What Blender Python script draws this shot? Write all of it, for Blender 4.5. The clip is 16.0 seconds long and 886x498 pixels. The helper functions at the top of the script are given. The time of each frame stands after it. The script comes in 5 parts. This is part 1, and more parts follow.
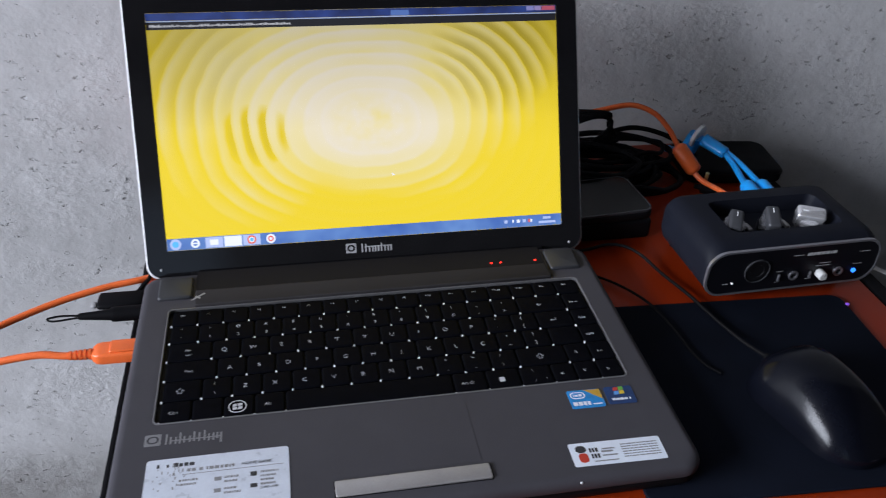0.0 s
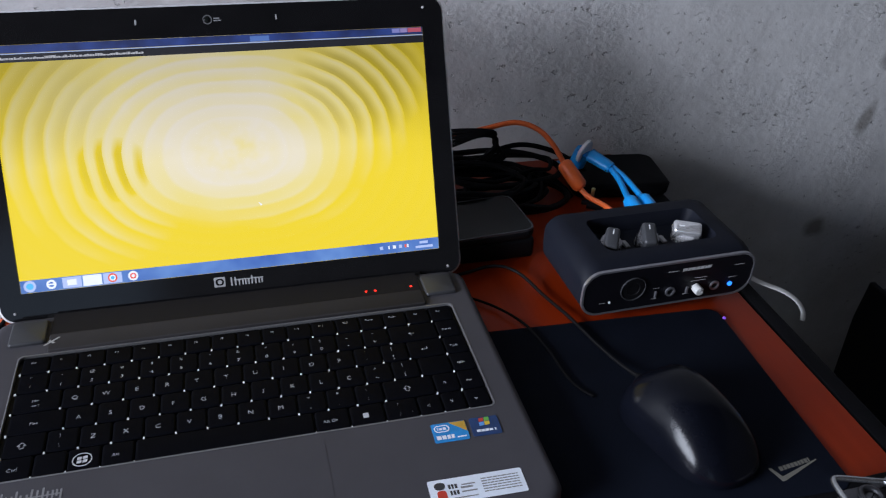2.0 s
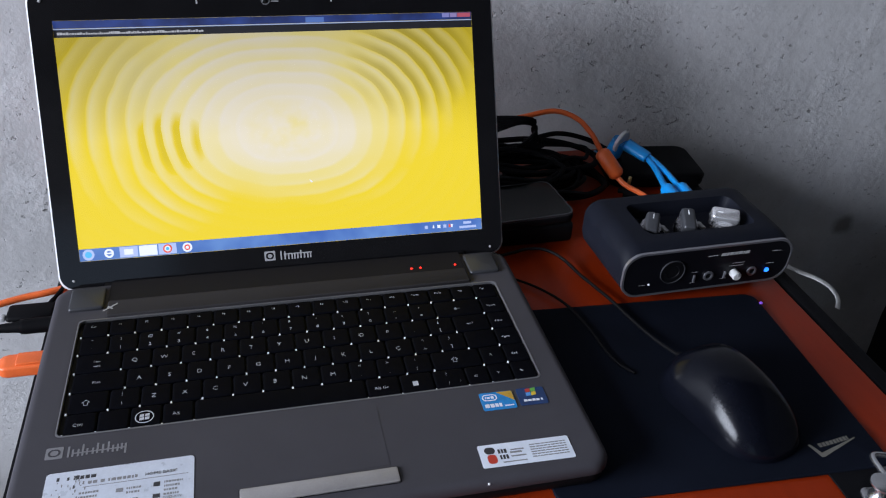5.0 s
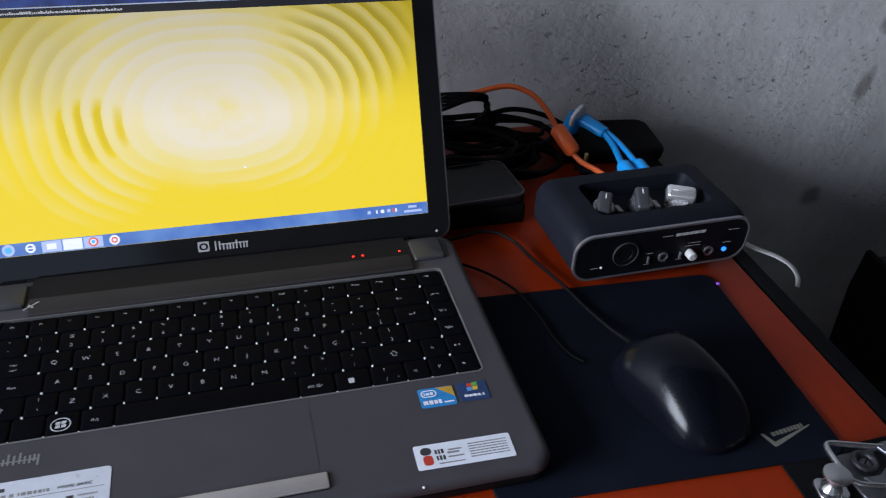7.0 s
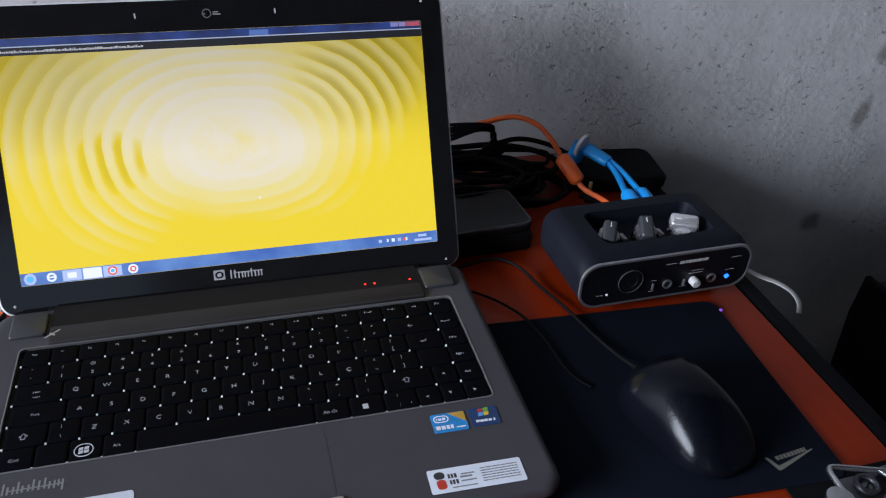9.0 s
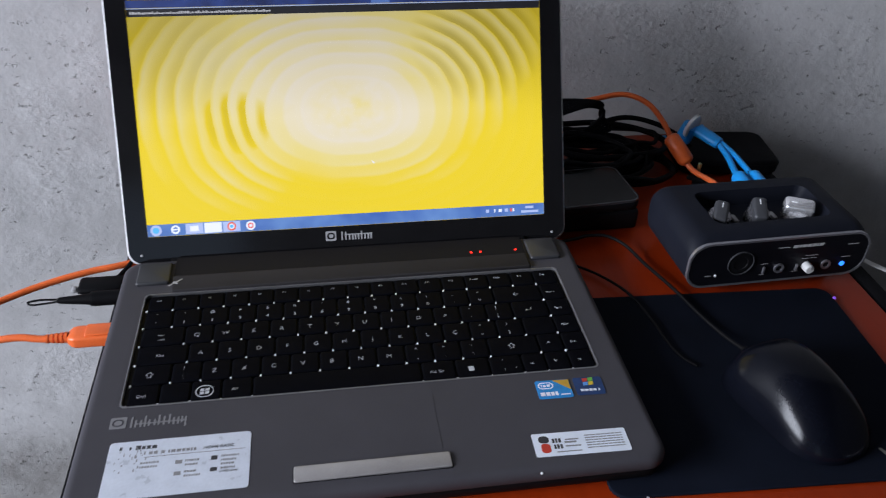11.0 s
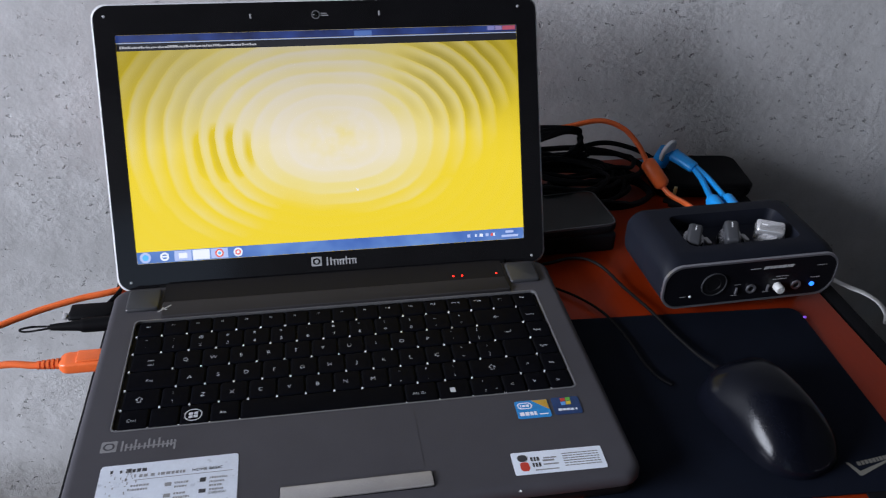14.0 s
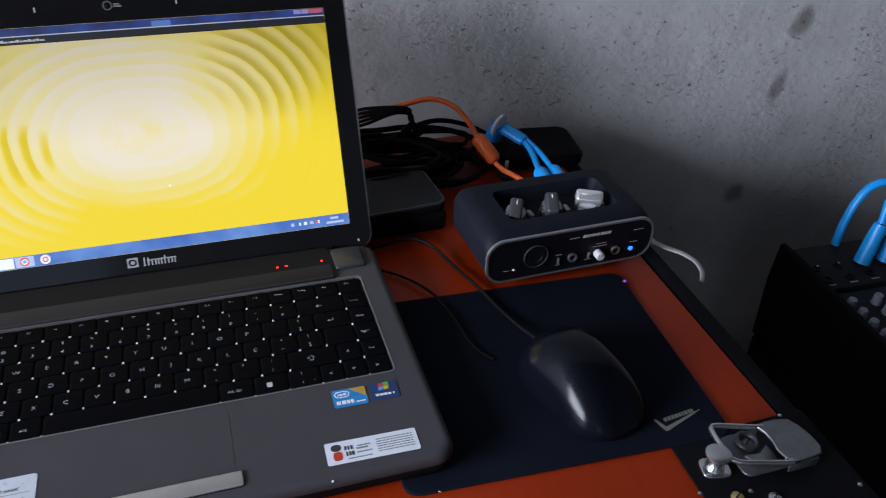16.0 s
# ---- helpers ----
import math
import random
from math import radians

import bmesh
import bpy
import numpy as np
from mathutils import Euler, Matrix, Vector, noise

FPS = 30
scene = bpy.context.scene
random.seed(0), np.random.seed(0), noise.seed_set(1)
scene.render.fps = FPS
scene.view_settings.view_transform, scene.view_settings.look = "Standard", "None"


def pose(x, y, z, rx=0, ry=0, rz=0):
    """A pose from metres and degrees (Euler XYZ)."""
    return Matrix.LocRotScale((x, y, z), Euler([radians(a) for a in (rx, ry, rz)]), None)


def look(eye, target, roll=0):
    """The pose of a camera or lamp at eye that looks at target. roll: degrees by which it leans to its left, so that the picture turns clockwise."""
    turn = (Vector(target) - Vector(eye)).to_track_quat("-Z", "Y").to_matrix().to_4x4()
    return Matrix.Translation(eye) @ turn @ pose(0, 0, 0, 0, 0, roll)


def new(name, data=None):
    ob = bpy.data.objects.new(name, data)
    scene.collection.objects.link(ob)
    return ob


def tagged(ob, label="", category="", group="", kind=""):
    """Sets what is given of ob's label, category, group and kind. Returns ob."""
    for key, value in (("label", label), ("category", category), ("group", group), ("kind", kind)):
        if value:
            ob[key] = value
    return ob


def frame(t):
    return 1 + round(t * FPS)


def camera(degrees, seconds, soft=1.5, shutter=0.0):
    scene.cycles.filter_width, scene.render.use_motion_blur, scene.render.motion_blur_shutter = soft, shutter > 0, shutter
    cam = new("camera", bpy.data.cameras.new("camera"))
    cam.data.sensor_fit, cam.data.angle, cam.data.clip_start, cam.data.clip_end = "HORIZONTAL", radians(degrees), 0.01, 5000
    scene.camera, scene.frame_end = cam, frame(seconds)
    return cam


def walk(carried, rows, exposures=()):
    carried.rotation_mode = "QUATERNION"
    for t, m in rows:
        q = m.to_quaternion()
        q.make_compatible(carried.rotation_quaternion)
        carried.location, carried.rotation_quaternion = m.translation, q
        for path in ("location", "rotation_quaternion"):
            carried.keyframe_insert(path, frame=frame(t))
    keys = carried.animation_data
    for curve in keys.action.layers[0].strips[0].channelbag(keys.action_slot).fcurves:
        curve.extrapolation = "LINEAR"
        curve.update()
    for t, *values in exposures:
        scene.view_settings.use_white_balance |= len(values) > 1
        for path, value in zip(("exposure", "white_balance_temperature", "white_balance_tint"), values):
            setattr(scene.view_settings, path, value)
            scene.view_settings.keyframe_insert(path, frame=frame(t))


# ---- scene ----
cam = camera(56.79, 16.0, soft=1.15, shutter=0.4)
PATH = [
    (0, (-0.0569, -0.2915, 1.1517), (0.0467, 0.1939, 0.8145), 2.65),
    (0.5, (-0.0402, -0.2860, 1.1483), (0.0884, 0.1918, 0.8089), 3.24),
    (1, (-0.0196, -0.2934, 1.1515), (0.1283, 0.1789, 0.8123), 3.14),
    (1.5, (-0.0068, -0.2843, 1.1605), (0.1326, 0.1933, 0.8251), 3.88),
    (2, (0.0056, -0.2844, 1.1603), (0.1449, 0.1955, 0.8282), 2.82),
    (2.5, (0.0124, -0.2880, 1.1570), (0.1701, 0.1855, 0.8239), 3.67),
    (3, (0.0102, -0.2849, 1.1607), (0.1601, 0.1960, 0.8348), 2.42),
    (3.5, (-0.0096, -0.2962, 1.1592), (0.1387, 0.1848, 0.8326), 3.33),
    (4, (-0.0237, -0.3019, 1.1570), (0.1239, 0.1825, 0.8351), 4.80),
    (4.2, (-0.0251, -0.3024, 1.1508), (0.1141, 0.1816, 0.8247), 4.02),
    (6.3, (-0.0232, -0.2935, 1.1504), (0.1021, 0.1902, 0.8183), 3.41),
    (6.5, (-0.0117, -0.2883, 1.1486), (0.1148, 0.1915, 0.8113), 3.10),
    (7, (0.0135, -0.2805, 1.1464), (0.1531, 0.1888, 0.7996), 3.05),
    (7.5, (0.0263, -0.2793, 1.1544), (0.1679, 0.1862, 0.8033), 3.24),
    (8, (0.0203, -0.2852, 1.1540), (0.1656, 0.1853, 0.8111), 3.26),
    (8.5, (0.0179, -0.2874, 1.1575), (0.1570, 0.1897, 0.8214), 2.73),
    (8.7, (0.0120, -0.2881, 1.1587), (0.1534, 0.1906, 0.8258), 2.88),
    (10.8, (-0.0158, -0.2922, 1.1531), (0.0900, 0.1893, 0.8111), 3.06),
    (11, (-0.0193, -0.2975, 1.1500), (0.0637, 0.1878, 0.8071), 1.90),
    (11.5, (-0.0406, -0.3128, 1.1528), (0.0343, 0.1770, 0.8144), 2.90),
    (12, (-0.0490, -0.3166, 1.1590), (-0.0067, 0.1796, 0.8243), 2.14),
    (12.5, (-0.0440, -0.3174, 1.1585), (0.0104, 0.1772, 0.8232), 2.46),
    (13, (-0.0372, -0.3181, 1.1603), (0.0253, 0.1772, 0.8274), 2.25),
    (13.5, (-0.0287, -0.3133, 1.1629), (0.0434, 0.1818, 0.8317), 2.01),
    (14, (-0.0162, -0.3113, 1.1640), (0.0754, 0.1807, 0.8330), 1.87),
    (14.5, (-0.0015, -0.3181, 1.1688), (0.0998, 0.1689, 0.8333), 1.63),
    (15, (0.0184, -0.3168, 1.1696), (0.1468, 0.1596, 0.8282), 2.34),
    (15.5, (0.0359, -0.3219, 1.1716), (0.1755, 0.1498, 0.8281), 2.24),
    (16, (0.0484, -0.3188, 1.1709), (0.2057, 0.1469, 0.8268), 2.34),
]
walk(cam, [(t, look(eye, target, roll)) for t, eye, target, roll in PATH], [(0.0, 0.04, 6400, 10), (1.5, 0.05, 6250, 10), (8.5, 0.03, 6250, 10), (11.0, 0.0, 6400, 10), (12.0, 0.03, 6500, 10), (12.5, -0.06, 6500, 10), (13.0, -0.06, 6500, 10), (14.0, 0.0, 6400, 10), (16.0, 0.07, 6250, 10)])

# ---- light ----
WINDOW_Y, WINDOW_Z = (-1.75, 0.14), (1.12, 2.35)
ROOM_X, ROOM_Y, ROOM_Z = (-2.85, 2.3), (-2.7, 0.45), (0.0, 2.6)
TOP = 0.757

world = bpy.data.worlds.new("sky")
scene.world = world
world.use_nodes = True
sky = world.node_tree.nodes.new("ShaderNodeTexSky")
sky.sky_type, sky.sun_disc = "NISHITA", False
sky.sun_elevation, sky.sun_rotation = radians(40), radians(90)
world.node_tree.links.new(sky.outputs[0], world.node_tree.nodes["Background"].inputs[0])
world.node_tree.nodes["Background"].inputs[1].default_value = 0.1

sun = new("sun", bpy.data.lights.new("sun", "SUN"))
sun.data.energy, sun.data.angle, sun.data.color = 1.0, radians(12), (1, 0.96, 0.9)
sun.matrix_world = look((6, 0, 5), (0, 0, 0))

lamp = new("window_light", bpy.data.lights.new("window_light", "AREA"))
lamp.data.shape, lamp.data.size, lamp.data.size_y = "RECTANGLE", WINDOW_Y[1] - WINDOW_Y[0] - 0.1, WINDOW_Z[1] - WINDOW_Z[0] - 0.1
lamp.data.energy, lamp.data.color = 222, (0.845, 0.885, 1.0)
wy, wz = sum(WINDOW_Y) / 2, sum(WINDOW_Z) / 2
lamp.matrix_world = look((ROOM_X[0] - 0.02, wy, wz), (0, wy, wz))

# Added fill lamp in a made-up opening of the south wall.
FILL_X, FILL_Z = (-1.30, -0.40), (0.0, 2.1)
fill_lamp = new("fill_light", bpy.data.lights.new("fill_light", "AREA"))
fill_lamp.data.shape, fill_lamp.data.size, fill_lamp.data.size_y = "RECTANGLE", FILL_X[1] - FILL_X[0] - 0.06, FILL_Z[1] - 0.3
fill_lamp.data.energy, fill_lamp.data.color = 0.8, (0.95, 0.97, 1.0)
fill_lamp.matrix_world = look((sum(FILL_X) / 2, ROOM_Y[0] - 0.02, 1.2), (sum(FILL_X) / 2, 0, 1.2))

# ---- helpers for building ----
WORLD = {}


def part(name, bm, material, parent, label="", M=Matrix(), smooth=True, kind=""):
    """One mesh object under a thing or a part; the bmesh is in the frame M."""
    me = bpy.data.meshes.new(name)
    bmesh.ops.recalc_face_normals(bm, faces=bm.faces[:])
    bm.to_mesh(me)
    bm.free()
    return part_mesh(name, me, material, parent, label, M, smooth, kind)


def part_mesh(name, me, material, parent, label="", M=Matrix(), smooth=True, kind=""):
    if material and not me.materials:
        me.materials.append(material)
    if smooth:
        me.shade_smooth()
        me.set_sharp_from_angle(angle=radians(38))
    ob = new(name, me)
    WORLD[ob] = M.copy()
    if parent:
        ob.parent = parent
        ob.matrix_basis = WORLD[parent].inverted() @ M
    else:
        ob.matrix_basis = M
    return tagged(ob, label=label, kind=kind)


def thing(name, place, label, category, group="", M=None):
    ob = new(name)
    ob.empty_display_size = 0.02
    WORLD[ob] = M.copy() if M else Matrix.Translation(place)
    ob.matrix_basis = WORLD[ob]
    return tagged(ob, label=label, category=category, group=group)


def block(lo, hi, bevel=0.0, segments=2, bm=None):
    """A box between two corners, its edges rounded."""
    bm = bm or bmesh.new()
    made = bmesh.ops.create_cube(bm, size=1)["verts"]
    for v in made:
        v.co = Vector([lo[i] + (v.co[i] + 0.5) * (hi[i] - lo[i]) for i in range(3)])
    if bevel:
        edges = list({e for v in made for e in v.link_edges})
        bmesh.ops.bevel(bm, geom=edges, offset=bevel, segments=segments, profile=0.5, affect="EDGES")
    return bm


def ring_points(x0, y0, x1, y1, r, n=6):
    """A rounded rectangle, anticlockwise."""
    pts = []
    for cx, cy, a in ((x1 - r, y1 - r, 0), (x0 + r, y1 - r, 90), (x0 + r, y0 + r, 180), (x1 - r, y0 + r, 270)):
        for k in range(n + 1):
            w = radians(a + 90 * k / n)
            pts.append((cx + r * math.cos(w), cy + r * math.sin(w)))
    return pts


def inset(pts, d):
    """The outline pulled inwards by d."""
    cx, cy = sum(p[0] for p in pts) / len(pts), sum(p[1] for p in pts) / len(pts)
    hx, hy = max(abs(p[0] - cx) for p in pts), max(abs(p[1] - cy) for p in pts)
    return [(cx + (x - cx) * (hx - d) / hx, cy + (y - cy) * (hy - d) / hy) for x, y in pts]


def loft(loops, caps=True, bm=None):
    """Loops of 3D points of equal count, joined one to the next."""
    bm = bm or bmesh.new()
    rows = [[bm.verts.new(p) for p in loop] for loop in loops]
    n = len(rows[0])
    for a, b in zip(rows, rows[1:]):
        for i in range(n):
            bm.faces.new((a[i], a[(i + 1) % n], b[(i + 1) % n], b[i]))
    if caps:
        bm.faces.new(rows[0][::-1])
        bm.faces.new(rows[-1])
    return bm


def slab(pts, z0, z1, bevel=0.0, bm=None):
    """A flat outline given thickness, its upper and lower rims rounded."""
    if not bevel:
        return loft([[(x, y, z0) for x, y in pts], [(x, y, z1) for x, y in pts]], bm=bm)
    steps = []
    for k in range(4):
        w = radians(90 * k / 3)
        steps.append((bevel * (1 - math.sin(w)), z0 + bevel * (1 - math.cos(w))))
    loops = [(d, z) for d, z in steps] + [(d, z1 - (z - z0)) for d, z in steps[::-1]]
    return loft([[(x, y, z) for x, y in inset(pts, d)] for d, z in loops], bm=bm)


def frame_plate(outer, inner, z0, z1, bm=None):
    """A plate with a hole; outer and inner outlines have the same count."""
    bm = bm or bmesh.new()
    rows = [[bm.verts.new((x, y, z)) for x, y in pts] for pts, z in ((outer, z0), (outer, z1), (inner, z1), (inner, z0))]
    n = len(outer)
    for k in range(4):
        a, b = rows[k], rows[(k + 1) % 4]
        for i in range(n):
            bm.faces.new((a[i], a[(i + 1) % n], b[(i + 1) % n], b[i]))
    return bm


def smooth_line(points, steps=8):
    """A Catmull-Rom line through the points."""
    p = [Vector(q) for q in points]
    p = [2 * p[0] - p[1]] + p + [2 * p[-1] - p[-2]]
    out = []
    for i in range(1, len(p) - 2):
        a, b, c, d = p[i - 1 : i + 3]
        for k in range(steps):
            t = k / steps
            out.append(0.5 * (2 * b + (c - a) * t + (2 * a - 5 * b + 4 * c - d) * t * t + (3 * b - a - 3 * c + d) * t**3))
    return out + [p[-2]]


def tube(points, radius, sides=10, steps=8, flat=1.0, bm=None):
    """A round cable along a smooth line; radius may be a function of 0..1; flat squeezes it."""
    line = smooth_line(points, steps) if steps > 1 else [Vector(p) for p in points]
    loops, side = [], None
    for i, p in enumerate(line):
        way = (line[min(i + 1, len(line) - 1)] - line[max(i - 1, 0)]).normalized()
        if side is None:
            side = way.cross(Vector((0, 0, 1)) if abs(way.z) < 0.9 else Vector((1, 0, 0))).normalized()
        side = (side - way * side.dot(way)).normalized()
        up = way.cross(side)
        r = radius(i / (len(line) - 1)) if callable(radius) else radius
        loops.append([p + r * math.cos(a) * side + r * flat * math.sin(a) * up for a in (2 * math.pi * k / sides for k in range(sides))])
    return loft(loops, bm=bm)


def lathe(profile, sides=24, bm=None):
    """A turned shape about z from (radius, height) pairs."""
    return loft([[(r * math.cos(2 * math.pi * k / sides), r * math.sin(2 * math.pi * k / sides), z) for k in range(sides)] for r, z in profile], bm=bm)


def letters(text, size, depth=0.00008):
    """A mesh of writing in the built-in font, centred."""
    cu = bpy.data.curves.new("writing", "FONT")
    cu.body, cu.size, cu.extrude, cu.align_x, cu.align_y, cu.resolution_u = text, size, depth, "CENTER", "CENTER", 2
    cu.offset = -0.021 * size
    ob = bpy.data.objects.new("writing", cu)
    me = bpy.data.meshes.new_from_object(ob)
    bpy.data.objects.remove(ob)
    bpy.data.curves.remove(cu)
    me.materials.clear()
    return me


# ---- materials ----
def node_mat(name):
    m = bpy.data.materials.new(name)
    m.use_nodes = True
    return m, m.node_tree.nodes, m.node_tree.links, m.node_tree.nodes["Principled BSDF"]


def noise_at(nodes, links, coord, scale, detail=4, rough=0.55):
    n = nodes.new("ShaderNodeTexNoise")
    n.inputs["Scale"].default_value, n.inputs["Detail"].default_value, n.inputs["Roughness"].default_value = scale, detail, rough
    links.new(coord, n.inputs["Vector"])
    return n.outputs[0]


def math_node(nodes, links, op, a, b=None, c=None, clamp=False):
    n = nodes.new("ShaderNodeMath")
    n.operation, n.use_clamp = op, clamp
    for i, v in enumerate((a, b, c)):
        if v is None:
            continue
        if isinstance(v, (int, float)):
            n.inputs[i].default_value = v
        else:
            links.new(v, n.inputs[i])
    return n.outputs[0]


def ramp_between(nodes, links, fac, lo, hi, low=0.3, high=0.7):
    r = nodes.new("ShaderNodeValToRGB")
    r.color_ramp.elements[0].position, r.color_ramp.elements[1].position = low, high
    r.color_ramp.elements[0].color, r.color_ramp.elements[1].color = (*lo, 1), (*hi, 1)
    links.new(fac, r.inputs[0])
    return r.outputs[0]


def surface(name, base, rough=0.5, metal=0.0, vary=0.12, scale=40.0, grain=900.0, bump=0.05, depth=0.0004, coat=0.0, spread=0.1, spec=0.5, ior=1.5):
    """A plain surface with blotches, fine grain, uneven gloss and slight relief."""
    m, nodes, links, b = node_mat(name)
    at = nodes.new("ShaderNodeTexCoord").outputs["Object"]
    big, fine = noise_at(nodes, links, at, scale), noise_at(nodes, links, at, grain, 2)
    both = math_node(nodes, links, "ADD", math_node(nodes, links, "MULTIPLY", big, 0.65), math_node(nodes, links, "MULTIPLY", fine, 0.35))
    links.new(ramp_between(nodes, links, both, [c * (1 - vary) for c in base], [min(1, c * (1 + vary)) for c in base]), b.inputs["Base Color"])
    r = math_node(nodes, links, "MULTIPLY_ADD", big, 2 * spread, rough - spread, True)
    links.new(r, b.inputs["Roughness"])
    b.inputs["Metallic"].default_value = metal
    b.inputs["Specular IOR Level"].default_value = spec
    b.inputs["IOR"].default_value = ior
    b.inputs["Coat Weight"].default_value = coat
    b.inputs["Coat Roughness"].default_value = 0.12
    if bump:
        bp = nodes.new("ShaderNodeBump")
        bp.inputs["Strength"].default_value, bp.inputs["Distance"].default_value = bump, depth
        links.new(fine, bp.inputs["Height"])
        links.new(bp.outputs[0], b.inputs["Normal"])
    return m


def glowing(name, colour, strength):
    m, nodes, links, b = node_mat(name)
    b.inputs["Base Color"].default_value = (*[c * 0.3 for c in colour], 1)
    b.inputs["Emission Color"].default_value, b.inputs["Emission Strength"].default_value = (*colour, 1), strength
    return m


def plaster_material():
    """Bare cement plaster: trowelled, pitted, blotched, with damp spots and a stained foot."""
    m, nodes, links, b = node_mat("cement plaster")
    co = nodes.new("ShaderNodeTexCoord").outputs["Object"]
    f = lambda op, a, c=None, d=None, clamp=False: math_node(nodes, links, op, a, c, d, clamp)
    xyz = nodes.new("ShaderNodeSeparateXYZ")
    links.new(co, xyz.inputs[0])
    x, z = xyz.outputs[0], xyz.outputs[2]
    blot, mid, fine = noise_at(nodes, links, co, 5, 5, 0.6), noise_at(nodes, links, co, 34, 6, 0.65), noise_at(nodes, links, co, 420, 3)
    tone = f("ADD", f("MULTIPLY", blot, 0.55), f("ADD", f("MULTIPLY", mid, 0.3), f("MULTIPLY", fine, 0.15)))
    colour = ramp_between(nodes, links, tone, (0.40, 0.395, 0.395), (0.60, 0.595, 0.60), 0.34, 0.66)
    # damp spots and the dark foot of the wall
    wob = f("MULTIPLY", f("SUBTRACT", noise_at(nodes, links, co, 30, 3), 0.5), 0.018)

    def spot(cx, cz, rx, rz, slope=0.0):
        u = f("SUBTRACT", f("SUBTRACT", f("ADD", x, wob), cx), f("MULTIPLY", f("SUBTRACT", z, cz), slope))
        u = f("DIVIDE", u, rx)
        v = f("DIVIDE", f("SUBTRACT", f("ADD", z, wob), cz), rz)
        d = f("SQRT", f("ADD", f("MULTIPLY", u, u), f("MULTIPLY", v, v)))
        return f("SUBTRACT", 1.0, f("SMOOTH_MIN", f("MAXIMUM", f("MULTIPLY", f("SUBTRACT", d, 0.45), 1.6), 0.0), 1.0, 0.1), None, True)

    damp = f("MAXIMUM", spot(0.741, 0.852, 0.017, 0.021, 0.1), f("MAXIMUM", spot(0.730, 0.769, 0.011, 0.025, 0.2), spot(0.712, 0.622, 0.02, 0.016)))
    foot = f("MULTIPLY_ADD", f("ADD", z, f("MULTIPLY", blot, 0.10)), -14.0, 6.4, True)
    stain = f("MULTIPLY", foot, f("MULTIPLY_ADD", mid, 1.9, -0.25, True))
    damp = f("MAXIMUM", f("MULTIPLY", damp, 0.75), f("MULTIPLY", stain, 0.7))
    mix = nodes.new("ShaderNodeMix")
    mix.data_type = "RGBA"
    links.new(damp, mix.inputs["Factor"])
    links.new(colour, mix.inputs["A"])
    mix.inputs["B"].default_value = (0.15, 0.14, 0.125, 1)
    links.new(mix.outputs["Result"], b.inputs["Base Color"])
    b.inputs["Roughness"].default_value = 0.92
    # relief: trowel waves, grit, pits and lumps in patches
    stretch = nodes.new("ShaderNodeMapping")
    stretch.inputs["Rotation"].default_value, stretch.inputs["Scale"].default_value = (0, radians(5), 0), (1.0, 1.0, 1.35)
    links.new(co, stretch.inputs["Vector"])
    sv = stretch.outputs[0]
    patch = f("MULTIPLY_ADD", noise_at(nodes, links, co, 7, 4), 5.0, -2.3, True)
    crumb = noise_at(nodes, links, sv, 105, 4, 0.62)
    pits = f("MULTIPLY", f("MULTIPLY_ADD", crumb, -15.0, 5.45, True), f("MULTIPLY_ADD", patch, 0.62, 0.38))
    lumps = noise_at(nodes, links, sv, 150, 5, 0.66)
    scrape = noise_at(nodes, links, sv, 46, 3, 0.5)
    h = f("SUBTRACT", f("ADD", f("MULTIPLY", f("MULTIPLY", lumps, f("MULTIPLY_ADD", patch, 0.62, 0.05)), 0.9), f("MULTIPLY", fine, 0.05)), f("MULTIPLY", pits, 0.55))
    h = f("ADD", h, f("ADD", f("MULTIPLY", mid, 0.24), f("MULTIPLY", scrape, 0.20)))
    # The pits' inner shade is also put into the colour.
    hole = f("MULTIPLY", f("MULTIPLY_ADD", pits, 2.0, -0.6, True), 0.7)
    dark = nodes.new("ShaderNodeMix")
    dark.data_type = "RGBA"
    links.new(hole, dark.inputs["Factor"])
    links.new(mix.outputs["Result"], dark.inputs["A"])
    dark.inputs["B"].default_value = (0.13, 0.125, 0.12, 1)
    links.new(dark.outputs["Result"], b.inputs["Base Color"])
    bp = nodes.new("ShaderNodeBump")
    bp.inputs["Strength"].default_value, bp.inputs["Distance"].default_value = 1.0, 0.0036
    links.new(h, bp.inputs["Height"])
    links.new(bp.outputs[0], b.inputs["Normal"])
    return m


